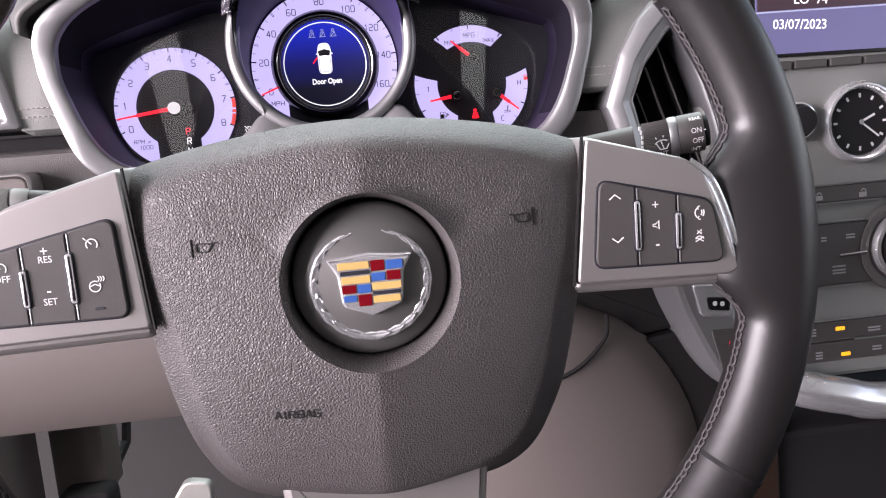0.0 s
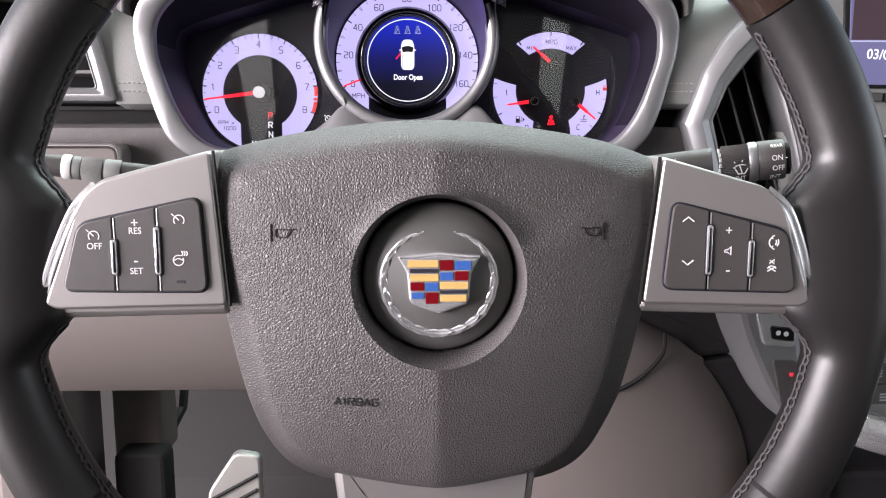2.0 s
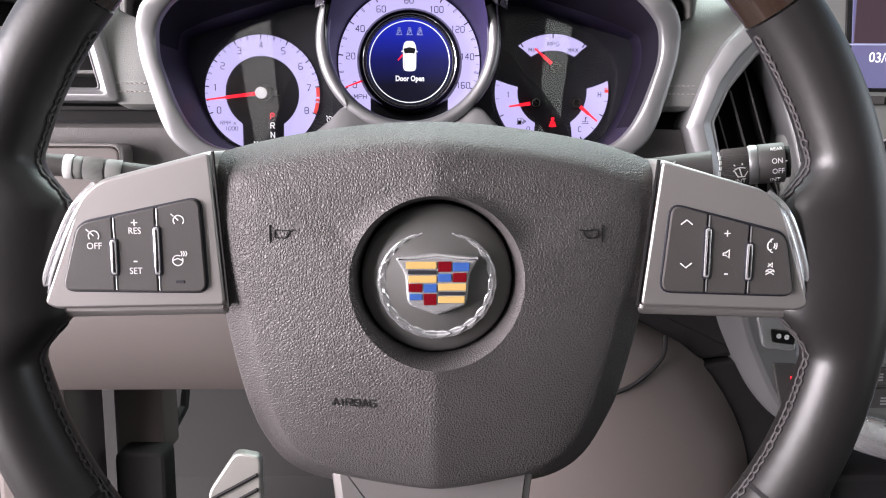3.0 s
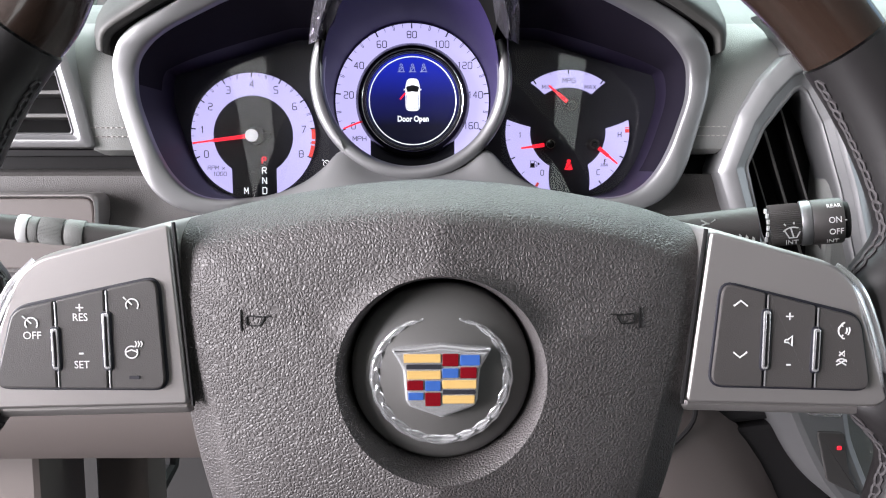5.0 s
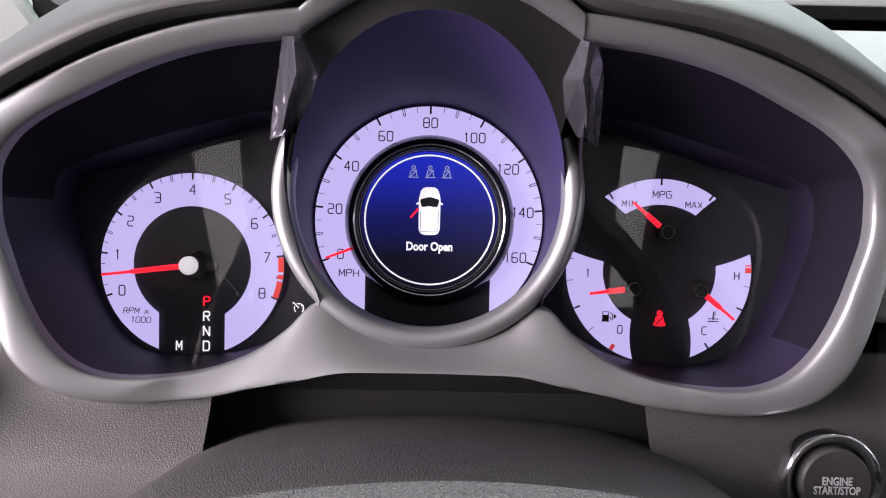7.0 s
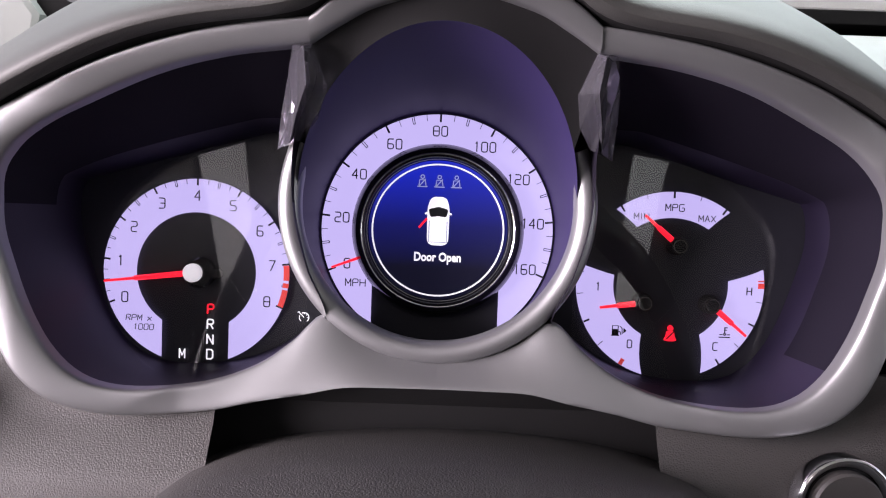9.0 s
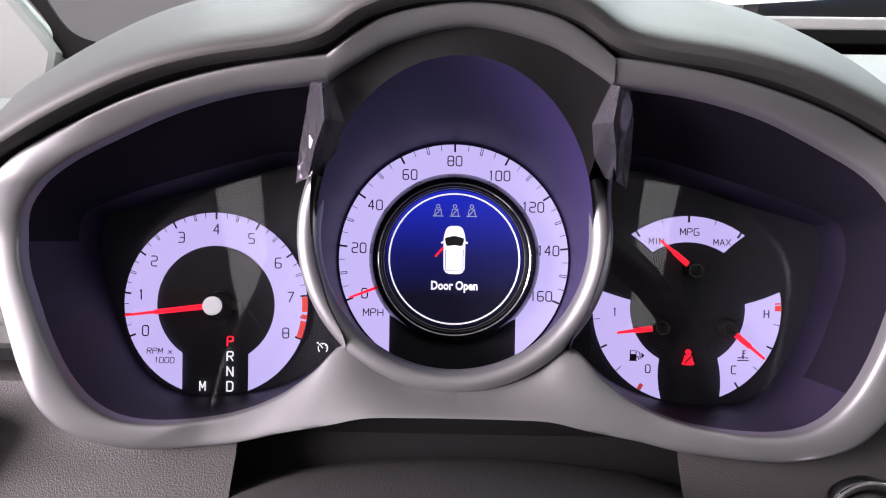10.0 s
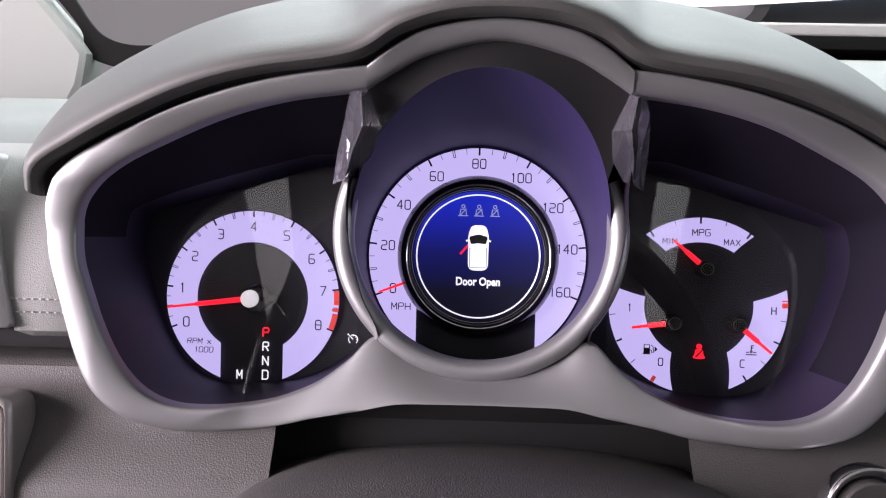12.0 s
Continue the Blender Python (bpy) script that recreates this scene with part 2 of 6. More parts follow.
def spline(pts, n, closed=False):
    """Catmull-Rom through the points, resampled to n evenly spaced points."""
    p = [Vector(q) for q in pts]
    m = len(p)
    dense = []
    for i in range(m if closed else m - 1):
        if closed:
            a, b, c, d = p[i - 1], p[i], p[(i + 1) % m], p[(i + 2) % m]
        else:
            a, b, c, d = p[max(i - 1, 0)], p[i], p[i + 1], p[min(i + 2, m - 1)]
        for k in range(24):
            t = k / 24
            dense.append(0.5 * (2 * b + (c - a) * t + (2 * a - 5 * b + 4 * c - d) * t * t + (3 * b - a - 3 * c + d) * t ** 3))
    dense.append(p[0] if closed else p[-1])
    run = [0.0]
    for a, b in zip(dense, dense[1:]):
        run.append(run[-1] + (b - a).length)
    out, k = [], 0
    count = n if closed else n - 1
    for i in range(n):
        s = run[-1] * i / count
        while k < len(run) - 2 and run[k + 1] < s:
            k += 1
        f = (s - run[k]) / max(run[k + 1] - run[k], 1e-9)
        out.append(dense[k].lerp(dense[k + 1], f))
    return out


def rounded(pts, r, n=4):
    """A closed (x, z) polygon with its corners rounded."""
    out = []
    m = len(pts)
    for i in range(m):
        a, b, c = (Vector(pts[j % m]) for j in (i - 1, i, i + 1))
        u, w = (a - b), (c - b)
        d = min(r, u.length * 0.45, w.length * 0.45)
        p, q = b + u.normalized() * d, b + w.normalized() * d
        for k in range(n + 1):
            t = k / n
            out.append((1 - t) ** 2 * p + 2 * t * (1 - t) * b + t * t * q)
    return out


def inset(pts, d):
    """Moves a closed (x, z) polygon inwards."""
    m = len(pts)
    area = sum(pts[i - 1][0] * pts[i][1] - pts[i][0] * pts[i - 1][1] for i in range(m))
    sgn = 1 if area > 0 else -1
    out = []
    for i in range(m):
        a, b, c = (Vector(pts[j % m]) for j in (i - 1, i, i + 1))
        e, f = (b - a), (c - b)
        if e.length < 1e-9 or f.length < 1e-9:
            e = f = (c - a)
        nrm = Vector((-(e.normalized() + f.normalized()).y, (e.normalized() + f.normalized()).x)).normalized() * sgn
        out.append(b + nrm * d)
    return out


def plate(pts, back, front, bevel=0.001):
    """A slab of a closed (x, z) outline between two depths, its front edge rounded."""
    pts = [Vector(p) for p in pts]
    s = 1 if front < back else -1
    steps = [(0.0, back), (0.0, front + s * bevel), (bevel * 0.3, front + s * bevel * 0.3), (bevel, front)]
    rows = [[Vector((p.x, y, p.y)) for p in (inset(pts, d) if d else pts)] for d, y in steps]
    return loft(rows, True, True, True)


def box(x0, x1, y0, y1, z0, z1, bevel=0.001, corner=0.002):
    return plate(rounded([(x0, z0), (x1, z0), (x1, z1), (x0, z1)], corner, 3), y1, y0, bevel)


def ring_pts(cx, cz, r, y, n=48, a0=0.0, a1=360.0, open_=False):
    k = n - 1 if open_ else n
    return [Vector((cx + r * math.cos(radians(a0 + (a1 - a0) * i / k)), y, cz + r * math.sin(radians(a0 + (a1 - a0) * i / k)))) for i in range(n)]


def lathe(cx, cz, profile, n=48, cap=True):
    """Turns (radius, depth) pairs about an axis that points ahead."""
    return loft([ring_pts(cx, cz, r, y, n) for r, y in profile], True, False, cap)


def tube(path, radius, n=8, flat=1.0):
    """A round bar along a path; radius may be a function of 0..1."""
    path = [Vector(p) for p in path]
    rows = []
    side = None
    for i, p in enumerate(path):
        t = (path[min(i + 1, len(path) - 1)] - path[max(i - 1, 0)]).normalized()
        if side is None:
            side = t.orthogonal().normalized()
        side = (side - t * side.dot(t)).normalized()
        up = t.cross(side)
        r = radius(i / (len(path) - 1)) if callable(radius) else radius
        rows.append([p + side * (r * math.cos(2 * math.pi * k / n)) + up * (r * flat * math.sin(2 * math.pi * k / n)) for k in range(n)])
    return loft(rows, True, True, True)


def strokes(lines, width, y, thick=0.00025):
    """Flat ribbons along (x, z) polylines, standing a hair proud of a face."""
    bms = []
    for line in lines:
        pts = [Vector(p) for p in line]
        left, right = [], []
        for i, p in enumerate(pts):
            t = (pts[min(i + 1, len(pts) - 1)] - pts[max(i - 1, 0)])
            t = t.normalized() if t.length > 1e-9 else Vector((1, 0))
            nrm = Vector((-t.y, t.x)) * width / 2
            left.append(p + nrm)
            right.append(p - nrm)
        rows = [[Vector((q.x, y, q.y)) for q in left], [Vector((q.x, y - thick, q.y)) for q in left],
                [Vector((q.x, y - thick, q.y)) for q in right], [Vector((q.x, y, q.y)) for q in right]]
        bms.append(loft(rows, False))
    return merge(*bms)


def arc(cx, cz, r, a0, a1, n=14):
    return [(cx + r * math.cos(radians(a0 + (a1 - a0) * i / n)), cz + r * math.sin(radians(a0 + (a1 - a0) * i / n))) for i in range(n + 1)]


def word(body, size, x, y, z, material, parent, name="lettering", turn=None, wide=1.0, slant=0.0, thick=0.0002, label="", mid=True, bold=0.0):
    """Letters that face the driver, with the middle of the line at the place."""
    cu = bpy.data.curves.new("letters", 'FONT')
    cu.body, cu.size, cu.extrude, cu.shear, cu.offset = body, size, thick / 2, slant, bold
    cu.resolution_u = 3
    cu.align_x, cu.align_y = 'CENTER' if mid else 'LEFT', 'CENTER'
    tmp = bpy.data.objects.new("letters", cu)
    me = bpy.data.meshes.new_from_object(tmp)
    bpy.data.objects.remove(tmp)
    me.transform(Matrix.Translation((x, y, z)) @ (turn or Matrix.Identity(4)) @ pose(0, 0, 0, 90, 0, 0) @ Matrix.Diagonal((wide, 1, 1, 1)))
    me.materials.clear()
    me.materials.append(material)
    me.name = name
    ob = new(name, me)
    ob.parent = parent
    if label:
        tagged(ob, label)
    return ob


# squarish dial lettering: columns a to e, rows 0 to 6; several strokes are parted by blanks
GLYPHS = {"0": "a0e0e6a6a0", "1": "b5c6c0", "2": "a6e6e3a3a0e0", "3": "a6e6e0a0 b3e3", "4": "d0d6a2e2", "5": "e6a6a3e3e0a0", "6": "e6a6a0e0e3a3",
          "7": "a6e6b0", "8": "a0e0e6a6a0 a3e3", "M": "a0a6c2e6e0", "P": "a0a6e6e3a3", "H": "a0a6 e0e6 a3e3", "R": "a0a6e6e3a3 c3e0", "N": "a0a6e0e6",
          "X": "a0e6 a6e0", "x": "a0e4 a4e0", "I": "c0c6", "B": "a0e0e6a6a0 a3e3", "G": "e6a6a0e0e3c3", "A": "a0c6e0 b2d2", "C": "e6a6a0e0", "D": "a0d0e1e5d6a6a0"}


def bend(pts, r, n=4):
    """A polyline with its inner corners rounded; the ends stay."""
    pts = [Vector(p) for p in pts]
    closed = (pts[0] - pts[-1]).length < 1e-9
    if closed:
        ring = rounded([tuple(p) for p in pts[:-1]], r, n)
        return [*ring, ring[0], ring[1]]
    out = [pts[0]]
    for a, b, c in zip(pts, pts[1:], pts[2:]):
        d = min(r, (a - b).length * 0.45, (c - b).length * 0.45)
        q0, q1 = b + (a - b).normalized() * d, b + (c - b).normalized() * d
        out += [(1 - k / n) ** 2 * q0 + 2 * (k / n) * (1 - k / n) * b + (k / n) ** 2 * q1 for k in range(n + 1)]
    return [*out, pts[-1]]


def dial_word(text, high, x, y, z, material, parent, name, wide=0.88, pen=0.0005, lean=0.0):
    """Squarish thin letters in the dial's face, with the middle of the word at the place."""
    u = high / 6
    gaps = {"1": 3.0, "I": 2.0, " ": 2.6}
    runs = [gaps.get(ch, 4.0) * wide + 1.6 for ch in text]
    at, lines = -(sum(runs) - 1.6) / 2, []
    for ch, run in zip(text, runs):
        mid = at + (run - 1.6) / 2
        for stroke in GLYPHS.get(ch, "").split():
            pts = [((mid + ("abcde".index(c) - 2) * wide + lean * int(r)) * u, (int(r) - 3) * u) for c, r in zip(stroke[::2], stroke[1::2])]
            lines.append([(x + px, z + pz) for px, pz in bend(pts, (0.05 if ch in "MNAXx47HI1D" else 1.3) * u)])
        at += run
    return part(name, strokes(lines, pen, y, 0.0002), material, parent, smooth=0)


# ---- the instrument cluster ----
MIDX = 0.003          # middle of the bezel


def bez_y(z, x=0.0):
    """Depth of the bezel's front: flat below, drawn out towards the driver at the top."""
    flat = float(np.interp(z, [-0.10, 0.009, 0.026, 0.044, 0.066, 0.090], [-0.0535, -0.0545, -0.0600, -0.0690, -0.0850, -0.1020]))
    return flat - 0.008 * min(1.0, max(0.0, (abs(x - MIDX) - 0.10) / 0.06)) * min(1.0, max(0.0, (0.05 - z) / 0.02))


def flip(p):
    """Mirrors a point; the upper part of the housing stands a little off the middle."""
    return Vector((2 * (MIDX + 0.0026 * min(1.0, max(0.0, (p[2] - 0.030) / 0.025))) - p[0], *p[1:]))


INNER = [(-0.0432, 0.0650), (-0.0548, 0.0636), (-0.0731, 0.0613), (-0.0942, 0.0566), (-0.1167, 0.0490), (-0.1409, 0.0380), (-0.1557, 0.0264), (-0.1627, 0.0150),
         (-0.1635, -0.0010), (-0.1587, -0.0185), (-0.1531, -0.0342), (-0.1460, -0.0475), (-0.1365, -0.0574), (-0.1240, -0.0625),
         (-0.1062, -0.0632), (-0.0861, -0.0606), (-0.0684, -0.0539), (-0.0552, -0.0445), (-0.0426, -0.0333)]
OUTER = [(-0.0424, 0.0728), (-0.0619, 0.0707), (-0.0820, 0.0676), (-0.1029, 0.0627), (-0.1251, 0.0557), (-0.1505, 0.0450), (-0.1676, 0.0331),
         (-0.1755, 0.0190), (-0.1758, 0.0009), (-0.1705, -0.0212), (-0.1640, -0.0433), (-0.1570, -0.0570), (-0.1460, -0.0668),
         (-0.1300, -0.0722), (-0.1128, -0.0735), (-0.0861, -0.0715), (-0.0665, -0.0672), (-0.0480, -0.0638)]
cluster = thing("instrument_cluster", "lit instrument cluster with lavender dials in a satin silver bezel", "instrument cluster")


def bezel_side(mirror):
    inn = spline(INNER + [(-0.0290, -0.0428), (-0.0155, -0.0482), (MIDX, -0.0500)], 110)
    out = spline(OUTER + [(-0.0330, -0.0606), (-0.0160, -0.0600), (MIDX, -0.0598)], 110)
    prof = [(0.0, 0.006), *[(0.5 - 0.5 * math.cos(math.pi * k / 14), 0.0018 - 0.0040 * math.sin(math.pi * k / 14) ** 0.42) for k in range(15)], (1.0, 0.018)]
    rows = []
    for f, dy in prof:
        row = []
        for i, (a, b) in enumerate(zip(inn, out)):
            q = a.lerp(b, f)
            low = min(1.0, max(0.0, (i - 74) / 20))
            y = bez_y(q.y, q.x) + dy * (1 - 0.6 * low) + low * 0.011 * (1 - f)
            v = Vector((q.x + MIDX * 0.0, y, q.y))
            row.append(flip(v) if mirror else v)
        rows.append(row)
    return loft(rows, False)


bezel = part("bezel", merge(bezel_side(False), bezel_side(True)), SILVER, cluster, "satin silver bezel round the dials", smooth=70)


ARCH_IN = [(-0.0436, 0.0648), (-0.0330, 0.0706), (-0.0190, 0.0766), (0.0056, 0.0810), (0.0302, 0.0766), (0.0442, 0.0706), (0.0548, 0.0648)]
ARCH_OUT = [(-0.0428, 0.0727), (-0.0324, 0.0793), (-0.0187, 0.0846), (0.0056, 0.0874), (0.0299, 0.0846), (0.0436, 0.0793), (0.0540, 0.0727)]


def bezel_arch():
    inn, out = spline(ARCH_IN, 60), spline(ARCH_OUT, 60)
    prof = [(0.0, 0.012), *[(0.5 - 0.5 * math.cos(math.pi * k / 14), 0.0016 - 0.0040 * math.sin(math.pi * k / 14) ** 0.42) for k in range(15)], (1.0, 0.016)]
    return loft([[Vector((a.lerp(b, f).x, bez_y(a.lerp(b, f).y) + dy - 0.0006, a.lerp(b, f).y)) for a, b in zip(inn, out)] for f, dy in prof], False, False, False)


def arch_skirt():
    """The dark soffit between the arch and the speedometer's cone."""
    inn = spline([(-0.0470, 0.0610), *ARCH_IN, (0.0580, 0.0620)], 60)
    rows = [[Vector((p.x, bez_y(p.y) + 0.001, p.y + 0.0008)) for p in inn]]
    mouth = []
    for i in range(60):
        x, z, y = tube_mouth(radians(158 - 136 * i / 59))
        mouth.append(Vector((x, y, z)))
    rows.append([a.lerp(b, 0.5) + Vector((0, 0, 0.0015)) for a, b in zip(rows[0], mouth)])
    rows.append(mouth)
    return loft(rows, False)


part("bezel_arch", bezel_arch(), SILVER, cluster, "silver arch over the speedometer", smooth=70)

# dark walls that run from the bezel back to the dial plates
EDGE_X, EDGE_Z = [-0.170, -0.145, -0.126, -0.107, -0.086, -0.067, -0.050], [0.0150, 0.0285, 0.0374, 0.0440, 0.0491, 0.0528, 0.0552]
SETBACK = -0.0190     # depth at which the dark visor ends and the lens stands


def side_wall(mirror, front_half, upper):
    """The wall from the bezel to the lens (its upper part a visor), or on from there to the dial plate."""
    front = inset(spline(INNER + [(-0.0500, -0.0150), (-0.0560, 0.0100), (-0.0540, 0.0360)], 120, True), -0.0010)
    cx = -0.1085
    cols = []
    for q in front:
        x, z = q.x, q.y
        bx = cx + (x - cx) * 0.955
        bz = max(min(z, 0.046 - 0.30 * max(0.0, -0.075 - x)), -0.0690) * (1.0 if z < 0 else 0.92)
        y0 = bez_y(z, x) + 0.0035 + 0.0120 * min(1.0, max(0.0, (x + 0.104) / 0.058)) * min(1.0, max(0.0, (-0.030 - z) / 0.010))
        f = (SETBACK - y0) / (0.0015 - y0)
        mx, mz = x + (bx - x) * f, z + (bz - z) * f ** 0.8
        if z > 0.0:
            mz = min(mz, float(np.interp(mx, EDGE_X, EDGE_Z)))
        a, m, b = Vector((x, y0, z)), Vector((mx, SETBACK, mz)), Vector((bx, 0.0015, min(bz, mz) if z > 0 else bz))
        p, r = (a, m) if front_half else (m, b)
        col = [p.lerp(r, k / 4) for k in range(5)]
        # The shaded copy reaches lower on the far side, which the door lights.
        cols.append(([flip(v) for v in col] if mirror else col, z > (-0.045 if mirror else 0.010)))
    if not front_half:
        return loft([c for c, u in cols] + [cols[0][0]], False)
    k = next(i for i in range(120) if cols[i][1] != cols[i - 1][1] and cols[i][1] == upper)
    run = [cols[(k + i) % 120] for i in range(120)]
    n = next(i for i in range(120) if run[i][1] != upper)
    return loft([c for c, u in run[:n + (0 if upper else 1)] + ([run[n]] if upper else [])], False)


for side, name in ((False, "tachometer_cowl"), (True, "small_gauges_cowl")):
    cowl = part(name, side_wall(side, False, False), COWL, cluster)
    part("cowl_mouth", side_wall(side, True, False), COWL, cowl)
    part("visor", side_wall(side, True, True), VISOR, cowl, "visor over the lens, shade put into its black colour")
part("back_plate", box(-0.172, 0.178, 0.0015, 0.006, -0.078, 0.088), INK, cluster, "black dial plate")


def tube_mouth(a):
    c, s = math.cos(a), math.sin(a)
    up = max(0.0, s) ** 1.3
    return 0.0006 + 0.002 * up + 0.0555 * c * (1 - 0.04 * up), 0.0115 + (0.0565 * s if s < 0 else 0.0612 * s), -0.043 - 0.047 * up


def speedo_tube():
    """The cone round the speedometer: a ring below, opening up into the arch."""
    rows = []
    n = 96
    for k in range(9):
        f = k / 8
        row = []
        for i in range(n):
            a = 2 * math.pi * i / n
            c, s = math.cos(a), math.sin(a)
            up = max(0.0, s) ** 1.3
            fx, fz, fy = tube_mouth(a)
            bx, bz = 0.0006 + 0.0535 * c, 0.0005 + 0.0535 * s
            g = f ** 0.9
            row.append(Vector((fx + (bx - fx) * g, fy * (1 - f) + 0.0008 * f, fz + (bz - fz) * g)))
        rows.append(row)
    return loft(rows, True)


part("speedometer_cowl", speedo_tube(), CONE, cluster)
part("arch_soffit", arch_skirt(), MATT, cluster)


def speedo_ring():
    rows = []
    lip_ = [(0.0591 - 0.0045 * math.cos(math.pi * k / 14), -0.0415 - 0.0056 * math.sin(math.pi * k / 14) ** 0.8) for k in range(15)]
    for r, y in [(0.0546, -0.0385), *lip_, (0.0636, -0.030)]:
        rows.append([Vector((p.x, y, p.z)) for p in ring_pts(MIDX - 0.002, 0.0115, r, y, 90, 157, 383, True)])
    return loft(rows, False)


part("speedometer_ring", speedo_ring(), SILVER, cluster, "silver ring under the speedometer", smooth=70)


def acrylic_wedge(mirror):
    """A faceted clear wedge from the bezel's tooth down to the end of the ring."""
    front = [(-0.0501, -0.0830, 0.0644), (-0.0429, -0.0850, 0.0647), (-0.0388, -0.0760, 0.0520), (-0.0441, -0.0630, 0.0420), (-0.0518, -0.0530, 0.0347), (-0.0617, -0.0500, 0.0310), (-0.0581, -0.0610, 0.0438), (-0.0538, -0.0720, 0.0551), (-0.0518, -0.0780, 0.0603)]
    ridge = [(-0.0451, -0.0890, 0.0628), (-0.0450, -0.0830, 0.0516), (-0.0507, -0.0700, 0.0430), (-0.0555, -0.0570, 0.0333)]
    back = [(-0.0504, -0.0700, 0.0658), (-0.0493, -0.0560, 0.0509), (-0.0579, -0.0440, 0.0341)]
    bm = bmesh.new()
    put = lambda p: bm.verts.new(flip(p) if mirror else p)
    f, r, k = [put(p) for p in front], [put(p) for p in ridge], [put(p) for p in back]
    for q in ((f[0], f[1], r[0]), (r[0], f[1], f[2], r[1]), (r[1], f[2], f[3], r[2]), (r[2], f[3], f[4], r[3]), (r[3], f[4], f[5]), (r[3], f[5], f[6], r[2]), (r[2], f[6], f[7], r[1]), (r[1], f[7], f[8], r[0]), (r[0], f[8], f[0]),
              (f[1], k[0], f[2]), (f[2], k[0], k[1], f[3]), (f[3], k[1], k[2], f[4]), (f[4], k[2], f[5]), (f[5], k[2], k[1], f[6]), (f[6], k[1], f[7]), (f[7], k[1], k[0], f[8]), (f[8], k[0], f[0]), (f[0], k[0], f[1])):
        bm.faces.new(q)
    return bm


def side_lens(mirror):
    """A clear pane before the side dials, bowed outwards."""
    chain = spline(INNER, 80)
    cut = min(range(len(chain)), key=lambda i: chain[i].x)
    top, low = chain[:cut + 1][::-1], chain[cut:]
    cols = []
    for i in range(29):
        x = -0.1625 + 0.1085 * i / 28
        z1 = min(float(np.interp(x, [p.x for p in top], [p.y for p in top])), float(np.interp(x, EDGE_X, EDGE_Z)))
        z0 = float(np.interp(x, [p.x for p in low], [p.y for p in low]))
        col = []
        for k in range(9):
            z = z0 + (z1 - z0) * k / 8
            v = Vector((x, -0.0200 + 0.12 * z + (x + 0.105) ** 2 / 0.96, z))
            col.append(flip(v) if mirror else v)
        cols.append(col)
    return loft(cols, False)


for side in (False, True):
    pane = part("lens", side_lens(side), LENS, cluster, "clear bowed lens over the dials", smooth=180)
    pane.visible_shadow = False
for side in (False, True):
    part("light_guide", acrylic_wedge(side), ACRYLIC, cluster, "clear faceted acrylic light guide", smooth=0)


# ---- dials ----
def cut_band(cx, cz, r0, r1, half, y=-0.0002):
    """A dial band open at the bottom between two upright cuts."""
    def end(r):
        return math.degrees(math.asin(half / r))
    rows = []
    n = 120
    for r in (r0, r0 + (r1 - r0) * 0.5, r1):
        rows.append(ring_pts(cx, cz, r, y, n, -90 + end(r), 270 - end(r), True))
    return loft(rows, False)


def tick(cx, cz, a, r0, r1, w, y=-0.0005):
    c, s = math.cos(radians(a)), math.sin(radians(a))
    return strokes([[(cx + r0 * c, cz + r0 * s), (cx + r1 * c, cz + r1 * s)]], w, y, 0.0002)


def needle(cx, cz, a, r0, r1, w0, w1, y, split=0.58):
    """A pointer with a broad ridged root and a thin tip."""
    c, s = math.cos(radians(a)), math.sin(radians(a))
    def at(r, off, yy):
        return Vector((cx + r * c - off * s, yy, cz + r * s + off * c))
    rows = []
    for f, w in ((0.0, w0), (split, w0 * 0.86), (split + 0.012, w1 * 1.35), (1.0, w1)):
        r = r0 + (r1 - r0) * f
        rows.append([at(r, -w / 2, y), at(r, -w / 4, y - 0.0008), at(r, w / 4, y - 0.0008), at(r, w / 2, y)])
    return loft(rows, True, True, True)


def hollow_tick(cx, cz, a, r0, r1, w, y=-0.0005):
    c, s = math.cos(radians(a)), math.sin(radians(a))
    def q(r, o):
        return (cx + r * c - o * s, cz + r * s + o * c)
    return strokes([[q(r0, -w), q(r1, -w)], [q(r0, w), q(r1, w)], [q(r0, -w), q(r0, w)]], w * 0.7, y, 0.0002)


# speedometer
speedo = part("speedometer_dial", cut_band(0.0006, 0.0005, 0.0300, 0.0525, 0.0289), GLOW, cluster, "backlit lavender speedometer band", smooth=0)
for k in range(33):
    mph, a = k * 5, 201.8 - k * 5 * 1.3975
    if mph % 20 == 0:
        bm = tick(0.0006, 0.0005, a, 0.0490, 0.0530, 0.00085)
    elif mph % 10 == 0:
        bm = hollow_tick(0.0006, 0.0005, a, 0.0492, 0.0527, 0.00045)
    else:
        bm = tick(0.0006, 0.0005, a, 0.0497, 0.0527, 0.00025)
    part("tick", bm, INK, speedo, smooth=0)
    if mph % 20 == 0:
        rr = 0.0436 if mph not in (80,) else 0.0450
        dial_word(str(mph), 0.0044, 0.0006 + rr * math.cos(radians(a)), -0.0003, 0.0005 + rr * math.sin(radians(a)), INK, speedo, "numeral")
dial_word("MPH", 0.0033, -0.0358, -0.0003, -0.0244, INK, speedo, "unit_mark", wide=1.1, pen=0.0004)
part("speedometer_needle", needle(0.0006, 0.0005, 201.0, 0.0310, 0.0505, 0.0024, 0.0010, -0.0022, 0.35), REDGLOW, speedo, "lit red needle")

# driver display
display = part("display_housing", lathe(0.0010, 0.0008, [(0.0390, 0.000), (0.0388, -0.0030), (0.0370, -0.0066), (0.0352, -0.0086), (0.0340, -0.0090), (0.0332, -0.0086),
                                                         (0.0318, -0.0062), (0.0312, -0.0048), (0.0312, -0.0040)], 72, False), GLOSS, cluster, "gloss black raised ring round the driver display")
